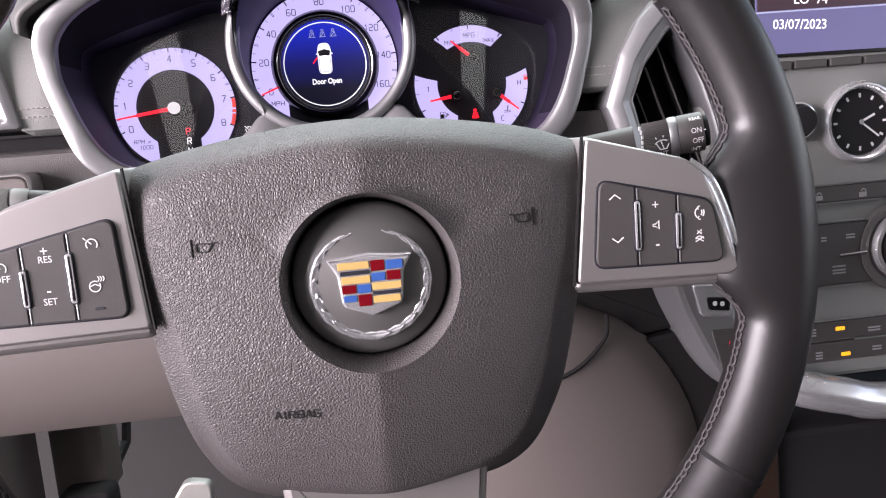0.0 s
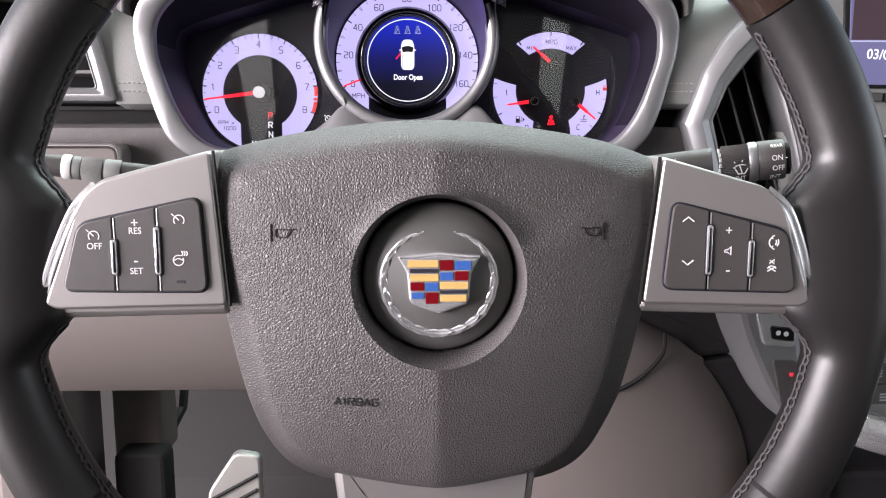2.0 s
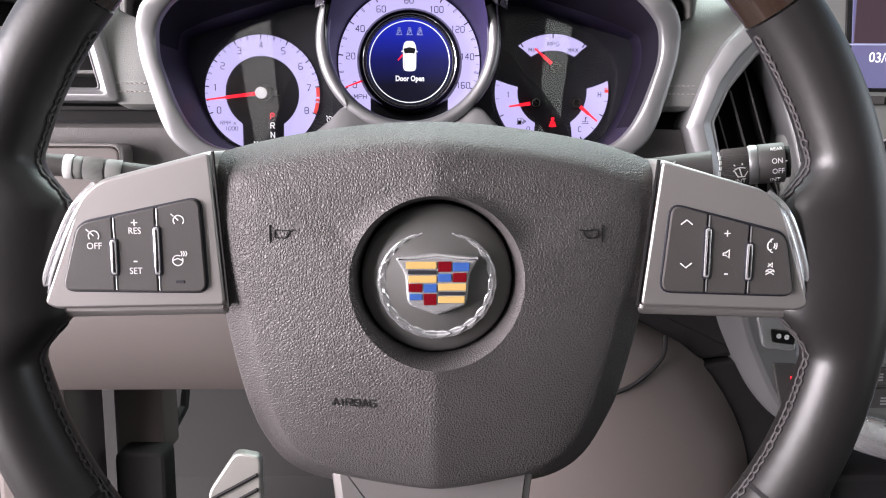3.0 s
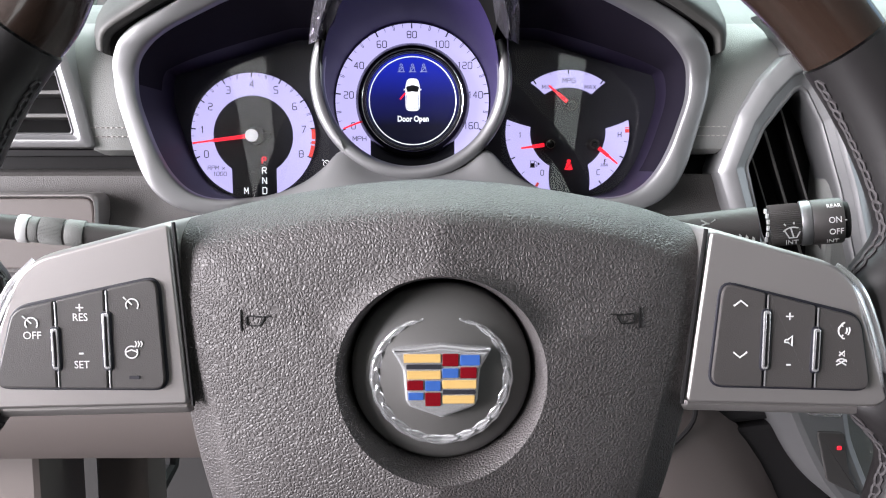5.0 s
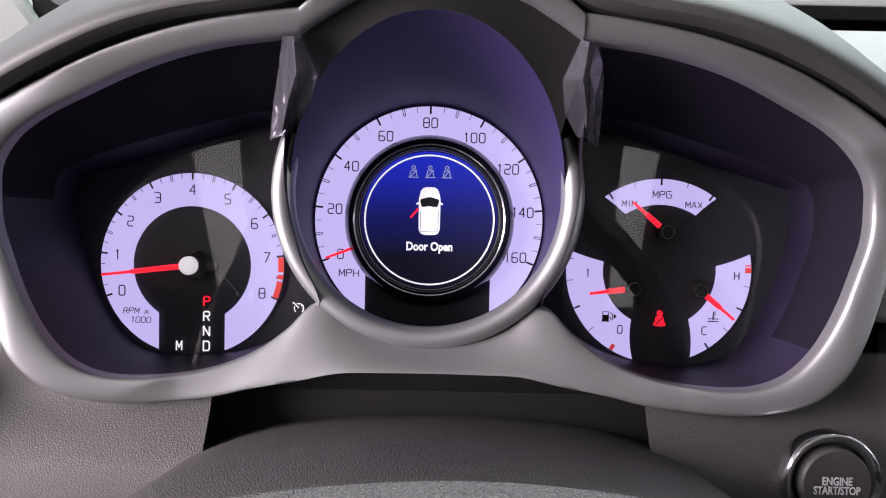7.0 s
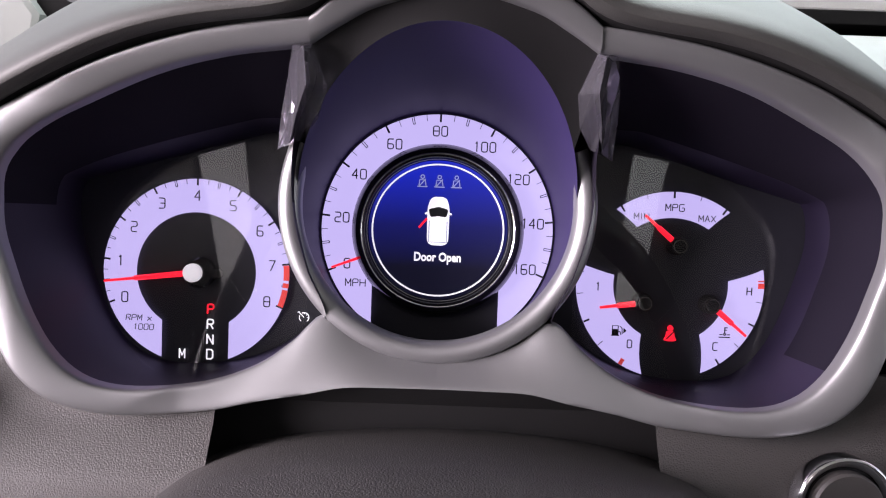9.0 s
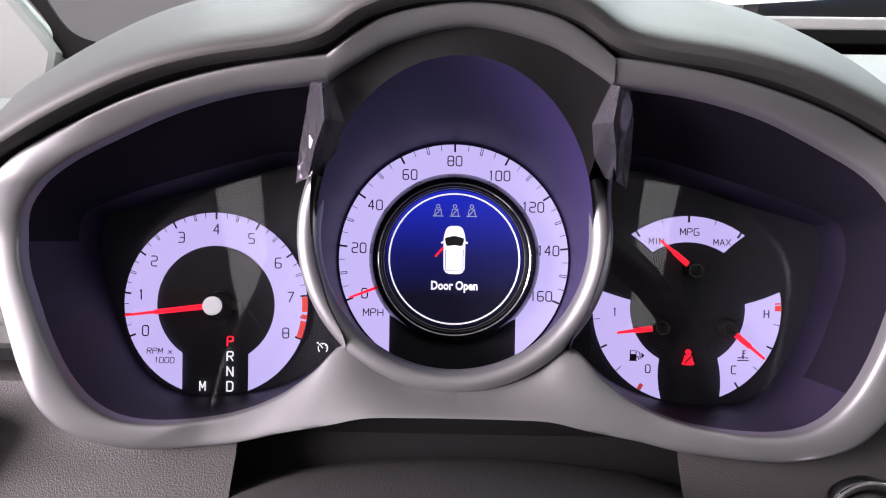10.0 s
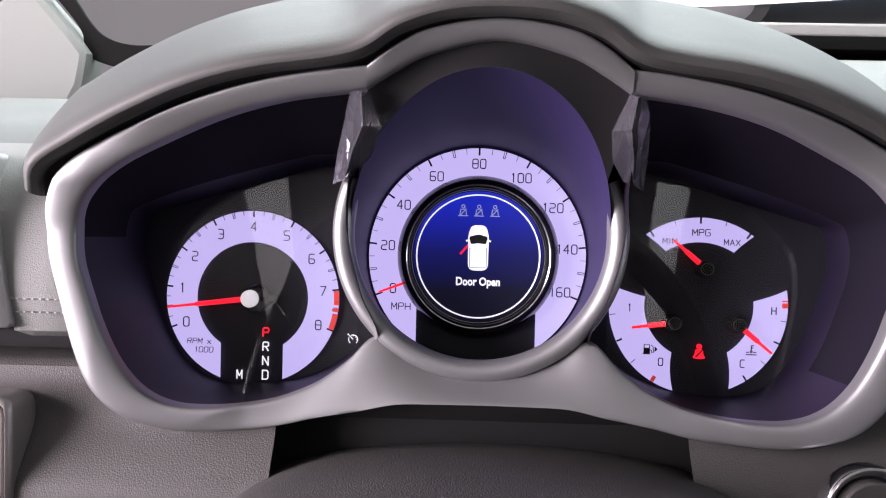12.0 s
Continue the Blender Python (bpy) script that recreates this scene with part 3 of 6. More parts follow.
part("display_ring", lathe(0.0010, 0.0008, [(0.0346, -0.0086), (0.0345, -0.0094), (0.0341, -0.0096), (0.0337, -0.0094), (0.0336, -0.0086)], 72, False), CHROME, display, "thin chrome ring")
part("screen", lathe(0.0010, 0.0008, [(0.0314, -0.0040), (0.0300, -0.0042)], 72), LCD, display, "round blue driver display", smooth=0)
part("white_circle", lathe(0.0010, 0.0008, [(0.0298, -0.0042), (0.0298, -0.0046), (0.0291, -0.0046), (0.0291, -0.0042)], 96, False), WHITEGLOW, display, smooth=0)
word("Door Open", 0.0054, 0.0012, -0.0046, -0.0114, WHITEGLOW, display, "message", wide=0.82, bold=0.0002)
carx, carz = 0.0010, 0.0030
body = rounded([(carx - 0.0048, carz - 0.0090), (carx + 0.0048, carz - 0.0090), (carx + 0.0050, carz + 0.0080), (carx + 0.0034, carz + 0.0128), (carx - 0.0034, carz + 0.0128), (carx - 0.0050, carz + 0.0080)], 0.0034, 6)
pict = part("vehicle_pictogram", plate(body, -0.0042, -0.0047, 0.0002), WHITEGLOW, display, "white plan view of a car with a red open door", smooth=0)
part("windscreen_mark", plate(rounded([(carx - 0.0036, carz + 0.0036), (carx, carz + 0.0042), (carx + 0.0036, carz + 0.0036), (carx + 0.0045, carz + 0.0072), (carx, carz + 0.0084), (carx - 0.0045, carz + 0.0072)], 0.001, 3), -0.0046, -0.0050, 0.0001), INK, pict, smooth=0)
part("outline_mark", strokes([[(carx - 0.0040, carz + 0.002), (carx - 0.0040, carz - 0.0075), (carx + 0.0040, carz - 0.0075), (carx + 0.0040, carz + 0.002)]], 0.0004, -0.0048), DIMGLOW, pict, smooth=0)
part("open_door_mark", strokes([[(carx - 0.0050, carz + 0.0030), (carx - 0.0086, carz - 0.0012)]], 0.0010, -0.0047), REDGLOW, pict, "red open door", smooth=0)
for s in (-1, 1):
    part("mirror_mark", strokes([[(carx + s * 0.0048, carz + 0.0056), (carx + s * 0.0060, carz + 0.0050)]], 0.0009, -0.0046), WHITEGLOW, pict, smooth=0)
for dx in (-0.0076, 0.0, 0.0076):
    x, z = 0.0010 + dx, 0.0226
    part("seat_belt_icon", strokes([arc(x, z + 0.0020, 0.0008, 0, 360, 10), [(x - 0.0016, z - 0.0020), (x - 0.0012, z + 0.0006), (x + 0.0012, z + 0.0006), (x + 0.0016, z - 0.0020)],
                                    [(x + 0.0014, z + 0.001), (x - 0.0014, z - 0.0022)], [(x - 0.0024, z - 0.0024), (x + 0.0024, z - 0.0024)]], 0.00045, -0.0045), DIMGLOW, display, smooth=0)

# tachometer
TX, TZ = -0.1085, -0.0222
tach = part("tachometer_dial", cut_band(TX, TZ, 0.0272, 0.0424, 0.0153), GLOW, cluster, "backlit lavender rev counter band", smooth=0)
for k in range(33):
    a = 201.0 - k * 222 / 32
    big = k % 4 == 0
    if k % 4 == 2:
        bm = hollow_tick(TX, TZ, a, 0.0396, 0.0426, 0.00042)
    else:
        bm = tick(TX, TZ, a, 0.0394 if big else 0.0402, 0.0427, 0.00085 if big else 0.0003)
    part("tick", bm, INK, tach, smooth=0)
    if big:
        dial_word(str(k // 4), 0.0046, TX + 0.0348 * math.cos(radians(a)), -0.0003, TZ + 0.0348 * math.sin(radians(a)), INK, tach, "numeral")
part("red_line", merge(*[strokes([arc(TX, TZ, 0.0413, a0, a1, 5)], 0.0026, -0.0006) for a0, a1 in ((6.0, -3.5), (-5.2, -8.2), (-9.5, -20.5))]), REDINK, tach, smooth=0)
dial_word("RPM x", 0.0026, -0.1345, -0.0003, -0.0440, INK, tach, "unit_mark", wide=1.1, pen=0.0003, lean=0.12)
dial_word("1000", 0.0026, -0.1322, -0.0003, -0.0482, INK, tach, "unit_mark", wide=1.05, pen=0.0003, lean=0.12)
part("hub_base", lathe(TX + 0.0022, TZ, [(0.0072, -0.0005), (0.0070, -0.0034), (0.0060, -0.0046)], 32), GLOSS, tach)
part("counterweight", box(TX, TX + 0.0125, -0.0046, -0.0016, TZ - 0.0022, TZ + 0.0022), MATT, tach)
part("tachometer_needle", needle(TX, TZ, 187.2, 0.004, 0.0405, 0.0027, 0.0011, -0.0044, 0.62), REDGLOW, tach, "lit red needle")
part("hub_cap", lathe(TX, TZ, [(0.0042, -0.0040), (0.0042, -0.0066), (0.0038, -0.0074), (0.0028, -0.0080), (0.0010, -0.0082)], 32), PALE, tach, "pale metallic hub cap")
for k, ch in enumerate("PRND"):
    dial_word(ch, 0.0043, -0.1017, 0.0, -0.0390 - 0.00695 * k, REDGLOW if ch == "P" else WHITEGLOW, cluster, "gear_letter", wide=0.95, pen=0.00068)
dial_word("M", 0.0043, -0.1144, 0.0, -0.0600, WHITEGLOW, cluster, "gear_letter", wide=0.85, pen=0.0006)
part("cruise_icon", strokes([arc(-0.0588, -0.0413, 0.0022, -50, 120, 10), arc(-0.0588, -0.0413, 0.0022, 155, 230, 5), [(-0.0588, -0.0413), (-0.0612, -0.0389)], [(-0.0617, -0.0391), (-0.0610, -0.0385)],
                             [(-0.0574, -0.0413), (-0.0569, -0.0413)], [(-0.0588, -0.0398), (-0.0588, -0.0393)], [(-0.0578, -0.0403), (-0.0575, -0.0400)]], 0.0004, 0.0), WHITEGLOW, cluster, smooth=0)

# the three small gauges
GX, GZ = 0.1075, -0.0205


def sector(r0, r1, a0, a1, b0, b1):
    """A sector whose ends may be slanted: a is the angle at the inner, b at the outer radius."""
    rows = []
    for k in range(5):
        f = k / 4
        rows.append(ring_pts(GX, GZ, r0 + (r1 - r0) * f, -0.0002, 40, a0 + (b0 - a0) * f, a1 + (b1 - a1) * f, True))
    return loft(rows, False)


def small_hub(x, z, parent):
    part("hub_ring", lathe(x, z, [(0.0042, 0.0010), (0.0042, -0.0050), (0.0036, -0.0062)], 28), MATT, parent)
    part("hub_edge", lathe(x, z, [(0.0031, -0.0058), (0.0031, -0.0071), (0.0027, -0.0071), (0.0027, -0.0060)], 28, False), SMOKE, parent)
    part("hub_cap", lathe(x, z, [(0.0028, -0.0055), (0.0027, -0.0069), (0.0010, -0.0070)], 28), GLOSS, parent, "small dark hub")


mpg = part("economy_gauge", sector(0.0306, 0.0425, 122, 58, 127.5, 53), GLOW, cluster, "backlit fuel economy scale", smooth=0)
for k in range(5):
    a = 124 - k * 17
    part("tick", tick(GX, GZ, a, 0.0396 if k % 2 == 0 else 0.0405, 0.0426, 0.0009 if k % 2 == 0 else 0.0003), INK, mpg, smooth=0)
dial_word("MPG", 0.0031, 0.1080, -0.0003, 0.0148, INK, mpg, "unit_mark", wide=1.1, pen=0.0004)
dial_word("MIN", 0.0028, 0.0930, -0.0003, 0.0104, INK, mpg, "end_mark", wide=1.1, pen=0.00035)
dial_word("MAX", 0.0028, 0.1228, -0.0003, 0.0103, INK, mpg, "end_mark", wide=1.1, pen=0.00035)
part("economy_needle", needle(0.1093, -0.0024, 139.5, 0.001, 0.0205, 0.0028, 0.0012, -0.0045), REDGLOW, mpg, "lit red needle")
small_hub(0.1093, -0.0024, mpg)
fuel = part("fuel_gauge", sector(0.0258, 0.0428, 171.5, 242, 168, 255.0), GLOW, cluster, "backlit fuel scale", smooth=0)
for a, w, m in ((173, 0.0003, INK), (187, 0.0003, INK), (205, 0.0008, INK), (222, 0.0003, INK), (240, 0.0018, REDINK)):
    part("tick", tick(GX, GZ, a, 0.0398, 0.0427, w), m, fuel, smooth=0)
dial_word("1", 0.0036, 0.0748, -0.0003, -0.0222, INK, fuel, "end_mark", pen=0.00045)
dial_word("0", 0.0036, 0.0903, -0.0003, -0.0480, INK, fuel, "end_mark", pen=0.00045)
px, pz = 0.0842, -0.0420
pump = [[(px - 0.0020, pz - 0.0022), (px - 0.0020, pz + 0.0022), (px + 0.0006, pz + 0.0022), (px + 0.0006, pz - 0.0022)], [(px - 0.0026, pz - 0.0023), (px + 0.0011, pz - 0.0023)],
        [(px - 0.0018, pz + 0.0004), (px + 0.0005, pz + 0.0004)], [(px + 0.0008, pz - 0.0004), (px + 0.0016, pz - 0.0006), (px + 0.0018, pz - 0.0018), (px + 0.0025, pz - 0.0016), (px + 0.0024, pz + 0.0010), (px + 0.0014, pz + 0.0020)]]
part("fuel_pump_icon", strokes(pump, 0.00042, -0.0003), INK, fuel, smooth=0)
part("pump_body", plate([(px - 0.0018, pz - 0.0021), (px + 0.0004, pz - 0.0021), (px + 0.0004, pz + 0.0003), (px - 0.0018, pz + 0.0003)], -0.0002, -0.0006, 0.0001), INK, fuel, smooth=0)
part("filler_side_arrow", plate([(px + 0.0031, pz - 0.0013), (px + 0.0045, pz), (px + 0.0031, pz + 0.0013)], -0.0002, -0.0006, 0.0001), INK, fuel, smooth=0)
part("fuel_needle", needle(0.0949, -0.0285, 188.0, 0.001, 0.0200, 0.0028, 0.0012, -0.0045), REDGLOW, fuel, "lit red needle")
small_hub(0.0949, -0.0285, fuel)
temp = part("temperature_gauge", sector(0.0264, 0.0428, 6, -57, 11.5, -68.5), GLOW, cluster, "backlit coolant temperature scale", smooth=0)
for a, w, m in ((4.5, 0.0006, REDINK), (1.5, 0.0024, REDINK), (-9, 0.0003, INK), (-24, 0.0008, INK), (-40, 0.0003, INK), (-56, 0.0008, INK)):
    part("tick", tick(GX, GZ, a, 0.0398, 0.0427, w), m, temp, smooth=0)
dial_word("H", 0.0036, 0.1436, -0.0003, -0.0220, INK, temp, "end_mark", pen=0.00045)
dial_word("C", 0.0036, 0.1294, -0.0003, -0.0478, INK, temp, "end_mark", pen=0.00045)
tx, tz = 0.1334, -0.0414
part("coolant_icon", strokes([[(tx, tz - 0.0004), (tx, tz + 0.0026)], [(tx, tz + 0.0024), (tx + 0.0012, tz + 0.0024)], [(tx, tz + 0.0013), (tx + 0.0010, tz + 0.0013)], arc(tx, tz - 0.0006, 0.0005, 0, 360, 8),
                              [(tx - 0.0024, tz - 0.0008), (tx - 0.0010, tz - 0.0008)], [(tx + 0.0010, tz - 0.0008), (tx + 0.0024, tz - 0.0008)], [(tx - 0.0026, tz - 0.0020), (tx + 0.0026, tz - 0.0020)]], 0.00045, -0.0003), INK, temp, smooth=0)
part("temperature_needle", needle(0.1252, -0.0285, -39.5, 0.001, 0.0210, 0.0028, 0.0012, -0.0045), REDGLOW, temp, "lit red needle")
small_hub(0.1252, -0.0285, temp)
sx, sz = 0.1088, -0.0432
seated = rounded([(sx - 0.0030, sz - 0.0026), (sx - 0.0020, sz - 0.0008), (sx - 0.0017, sz + 0.0016), (sx + 0.0017, sz + 0.0016), (sx + 0.0020, sz - 0.0008), (sx + 0.0030, sz - 0.0026), (sx + 0.0010, sz - 0.0030), (sx - 0.0010, sz - 0.0030)], 0.0006, 3)
telltale = part("seat_belt_telltale", plate(seated, 0.0008, -0.0002, 0.0001), REDGLOW, cluster, "lit red seat belt warning", smooth=0)
part("head_mark", lathe(sx, sz + 0.0030, [(0.0013, 0.0008), (0.0013, -0.0002)], 16), REDGLOW, telltale, smooth=0)
part("belt_mark", strokes([[(sx + 0.0014, sz + 0.0014), (sx - 0.0018, sz - 0.0020)]], 0.0005, -0.0002), INK, telltale, smooth=0)


# ---- the steering wheel ----
wheel = thing("steering_wheel", "black leather steering wheel with silver spokes and a grey airbag pad", "steering wheel")
WX, WZ, WY, WR = 0.0132, -0.1068, -0.2720, 0.1767
LEANING = 0.088       # how far the rim leans against the dial faces


def window(a, lo, hi, soft):
    """1 between two angles, falling smoothly to 0 on both sides."""
    a = (a + 90) % 360 - 90
    f = min(1.0, max(0.0, (a - lo + soft) / soft)) * min(1.0, max(0.0, (hi + soft - a) / soft))
    return f * f * (3 - 2 * f)


def rim_arc(a0, a1, n, flare=0.0, shrink=0.0):
    """Part of the rim; it reaches inwards to the two spokes, and its top leans to the driver."""
    rows = []
    for i in range(n):
        deg = a0 + (a1 - a0) * i / (n - 1)
        a = radians(deg)
        paddle = flare * max(window(deg, -7, 8.5, 7), window(deg, 171.5, 187, 7))
        row = []
        for k in range(28):
            b = 2 * math.pi * k / 28
            c, s = math.cos(b), math.sin(b)
            dr = (0.0154 - shrink) * c if c > 0 else (0.0154 - shrink + 0.0168 * paddle) * -(abs(c) ** (1 - 0.25 * paddle))
            dy = (0.0150 - shrink) * s * (1 - 0.16 * paddle * (c < 0) * abs(c))
            rad = WR * (1 + 0.085 * window(deg, 80, 124, 16)) + dr
            z = WZ + rad * math.sin(a)
            row.append(Vector((WX + rad * math.cos(a), WY + dy + LEANING * (z - WZ), z)))
        rows.append(row)
    return loft(rows, True, True, True)


part("rim", rim_arc(-218.2, 36.0, 240, 1.0), LEATHER, wheel, "smooth black leather rim")
part("rim_top", rim_arc(36.3, 141.5, 70, 0.0, 0.0005), WOOD, wheel, "dark glossy wood rim segment")
for a in (-34.4, -145.6):
    part("rim_seam", rim_arc(a - 0.35, a + 0.35, 3, 0.0, -0.0002), MATT, wheel)


def rim_stitches(a0, a1, n):
    """Braided looped stitches along the inner edge of the rim, uneven as sewn by hand."""
    bms = []
    rnd = random.Random(n)
    for i in range(n):
        a = a0 + (a1 - a0) * (i + rnd.uniform(-0.12, 0.12)) / n
        b = a0 + (a1 - a0) * (i + 1.25 + rnd.uniform(-0.1, 0.1)) / n
        for s in (-1, 1):
            pts = []
            wide = rnd.uniform(0.0011, 0.0021)
            for f in (0, 0.25, 0.6, 1):
                deg = a + (b - a) * f
                ang = radians(deg)
                paddle = max(window(deg, -7, 8.5, 7), window(deg, 171.5, 187, 7))
                off = s * wide * math.sin(math.pi * (f * 0.8 + 0.1)) + rnd.uniform(-0.0002, 0.0002)
                th = radians(186) + off / 0.0154
                dr = (0.0156 + 0.0168 * paddle) * math.cos(th)
                z = WZ + (WR + dr) * math.sin(ang)
                pts.append((WX + (WR + dr) * math.cos(ang), WY + 0.0154 * math.sin(th) + LEANING * (z - WZ) - 0.0002 - 0.0003 * math.sin(math.pi * f), z))
            bms.append(tube(pts, rnd.uniform(0.00050, 0.00068), 5))
    return merge(*bms)


part("stitching", rim_stitches(-50, -9, 31), DARKTHREAD, wheel, "dark grey looped stitching")
part("stitching", rim_stitches(9, 34.5, 19), DARKTHREAD, wheel, "dark grey looped stitching")
part("stitching", rim_stitches(145, 171, 20), DARKTHREAD, wheel, "dark grey looped stitching")
part("stitching", rim_stitches(189, 230, 30), DARKTHREAD, wheel, "dark grey looped stitching")

# airbag pad
EX, EZ = 0.0163, -0.1110
PADLINE = [(0.0160, -0.0488), (-0.0144, -0.0504), (-0.0474, -0.0553), (-0.0705, -0.0609), (-0.0764, -0.0640), (-0.0777, -0.0708), (-0.0774, -0.0920), (-0.0742, -0.1110), (-0.0700, -0.1290), (-0.0642, -0.1605), (-0.0584, -0.1850), (-0.0470, -0.2018),
           (-0.0268, -0.2106), (0.0160, -0.2168), (0.0490, -0.2130), (0.0698, -0.2076), (0.0834, -0.1948), (0.0916, -0.1722), (0.1005, -0.1300), (0.1054, -0.1116), (0.1092, -0.0922), (0.1102, -0.0740), (0.1094, -0.0676), (0.1052, -0.0642), (0.0832, -0.0570), (0.0472, -0.0511)]


def pad_mesh():
    """The airbag pad: a rolled top, a shallow upright ridge, a facet along the bottom and a dished hole for the badge."""
    n = 168
    line = spline(PADLINE, n, True)

    def fold(x):
        return 0.0028 - 0.0110 * max(0.0, 1 - abs(x - 0.0155) / 0.088)

    steps = [(1.0, -0.212, 0), (1.0, -0.235, 0), (0.9995, -0.2620, 0), (0.997, -0.2700, 0), (0.991, -0.2752, 0), (0.980, -0.2768, 0), (0.960, -0.2782, 0), (0.942, -0.2793, 0), (0.925, -0.2804, 0), (0.895, -0.2821, 0), (0.868, -0.2838, 0),
             (0.860, -0.2843, 0), (0.851, -0.2846, 0), (0.83, -0.2850, 0), (0.78, -0.2861, 0.12), (0.73, -0.2868, 0.26), (0.66, -0.2875, 0.44), (0.59, -0.2881, 0.62), (0.52, -0.2886, 0.80), (0.46, -0.2889, 0.94)]
    rows = []
    for s, y, w in steps:
        row = []
        for q in line:
            away = Vector((q.x - EX, q.y - EZ))
            p = Vector((EX, EZ)) + away.normalized() * (away.length * max(s, 0.83) * (1 - w) + 0.0352 * w)
            top = min(1.0, max(0.0, (q.y + 0.082) / 0.020))
            roll = max(0.0, (s - 0.74) / 0.26)
            rolled = -0.2868 + 0.030 * (1 - math.sqrt(max(0.0, 1 - roll * roll)))
            yy = y + (max(y, rolled) - y) * top
            low = min(1.0, max(0.0, (-0.165 - q.y) / 0.02)) * min(1.0, max(0.0, (s - 0.851) / 0.10))
            ridge = fold(p.x) * min(1.0, max(0.0, (1 - s) * 8))
            dz = p.y - EZ
            bow = 0.0200 * (max(0.0, -dz - 0.022) / 0.078) ** 1.7 + 0.0040 * (max(0.0, dz - 0.022) / 0.040) ** 1.7
            row.append(Vector((p.x, yy + ridge + 0.004 * low + bow, p.y)))
        rows.append(row)
    for r, y in ((0.0338, -0.2890), (0.0333, -0.2888), (0.0328, -0.2880), (0.0323, -0.2864), (0.0315, -0.2822), (0.0311, -0.2796), (0.0307, -0.2780), (0.0305, -0.270)):
        fade = min(1.0, max(0.0, (r - 0.0307) / 0.0031))
        row = []
        for q in line:
            d = Vector((q.x - EX, q.y - EZ)).normalized() * r
            row.append(Vector((EX + d.x, y + fold(EX + d.x) * fade, EZ + d.y)))
        rows.append(row)
    return loft(rows, True, True, False)


pad = part("airbag_pad", pad_mesh(), PAD, wheel, "dark grey pebble-grained airbag pad", smooth=60)
badge = part("badge_disc", lathe(EX, EZ, [(0.0300, -0.270), (0.0299, -0.2815), (0.0295, -0.2828), (0.0282, -0.2840), (0.020, -0.2878), (0.010, -0.2900), (0.002, -0.2906)], 72), CAPGREY, pad, "round grey badge cap")


def wreath_half(s):
    """A laurel half ring: one band of overlapping chrome leaves that tapers and turns in at its tip."""
    rows = []
    leaves, fine, across = 10, 14, 16
    for i in range(leaves * fine + 1):
        f = i / (leaves * fine)
        a = radians(-90 + s * 163 * f)
        late = max(0.0, (f - 0.55) / 0.45)
        half = 0.0021 * (1 - 0.62 * late ** 1.3)
        row = []
        for k in range(across + 1):
            v = 2 * k / across - 1
            leaf = (i / fine + 0.75 * abs(v + 0.15)) % 1.0
            r = 0.0215 - 0.0022 * late ** 1.6 + half * v * (1 + 0.08 * math.sin(2 * math.pi * i / fine))
            y = -0.2864 - 0.0014 * (1 - v * v) ** 0.6 - 0.0009 * leaf * (1 - v * v) ** 0.5
            row.append(Vector((EX + r * math.cos(a), y, EZ + r * math.sin(a))))
        rows.append(row)
    return loft(rows, False)


part("wreath_half", wreath_half(1), POLISH, badge, "chrome leaf wreath", smooth=50)
part("wreath_half", wreath_half(-1), POLISH, badge, "chrome leaf wreath", smooth=50)
SHY = -0.2925
shield_pts = [(-0.0160, 0.0096), (0.0, 0.0114), (0.0160, 0.0096), (0.0140, 0.0060), (0.0124, 0.0030), (0.0116, -0.0070), (0.0104, -0.0090), (0.0, -0.0128), (-0.0104, -0.0090), (-0.0116, -0.0070), (-0.0124, 0.0030), (-0.0140, 0.0060)]
shield_line = rounded([(EX + a, EZ + b) for a, b in shield_pts], 0.0006, 3)
shield = part("shield", plate(shield_line, -0.2870, SHY, 0.0008), POLISH, badge, "chrome-edged shield of coloured enamel bars")
part("enamel_field", plate(rounded([(EX + a * 0.88, EZ + b * 0.88 - 0.0002) for a, b in shield_pts], 0.0004, 3), SHY + 0.0002, SHY - 0.0002, 0.0001), POLISH, shield, smooth=0)


def bar(x0, x1, z0, z1, material):
    part("enamel_bar", plate(rounded([(EX + x0, EZ + z0), (EX + x1, EZ + z0), (EX + x1, EZ + z1), (EX + x0, EZ + z1)], 0.0003, 2), SHY, SHY - 0.0006, 0.0001), material, shield, smooth=0)


for x0, x1, z0, z1, m in ((-0.0120, -0.0003, 0.0056, 0.0083, GOLD), (-0.0112, -0.0003, 0.0035, 0.0050, INK), (-0.0110, -0.0003, 0.0002, 0.0029, GOLD),
                          (0.0003, 0.0054, 0.0044, 0.0084, CRIMSON), (0.0060, 0.0122, 0.0046, 0.0080, AZURE), (0.0003, 0.0054, 0.0006, 0.0036, AZURE), (0.0060, 0.0112, 0.0004, 0.0040, CRIMSON),
                          (-0.0110, -0.0058, -0.0034, -0.0002, CRIMSON), (-0.0052, -0.0003, -0.0036, -0.0004, AZURE), (-0.0106, -0.0058, -0.0066, -0.0042, AZURE), (-0.0052, -0.0003, -0.0086, -0.0042, CRIMSON),
                          (0.0003, 0.0111, -0.0029, -0.0002, GOLD), (0.0003, 0.0109, -0.0047, -0.0034, INK), (0.0003, 0.0105, -0.0078, -0.0052, GOLD)):
    bar(x0, x1, z0, z1, m)


def drape(ob, onto, lift):
    """Lets the flat marks of one part lie on the bowed face of another."""
    bpy.context.view_layer.update()
    base = max(v.co.y for v in ob.data.vertices)
    for v in ob.data.vertices:
        hit, place, _, _ = onto.ray_cast((v.co.x, -0.40, v.co.z), (0, 1, 0))
        if hit:
            v.co.y = place.y + v.co.y - base + lift


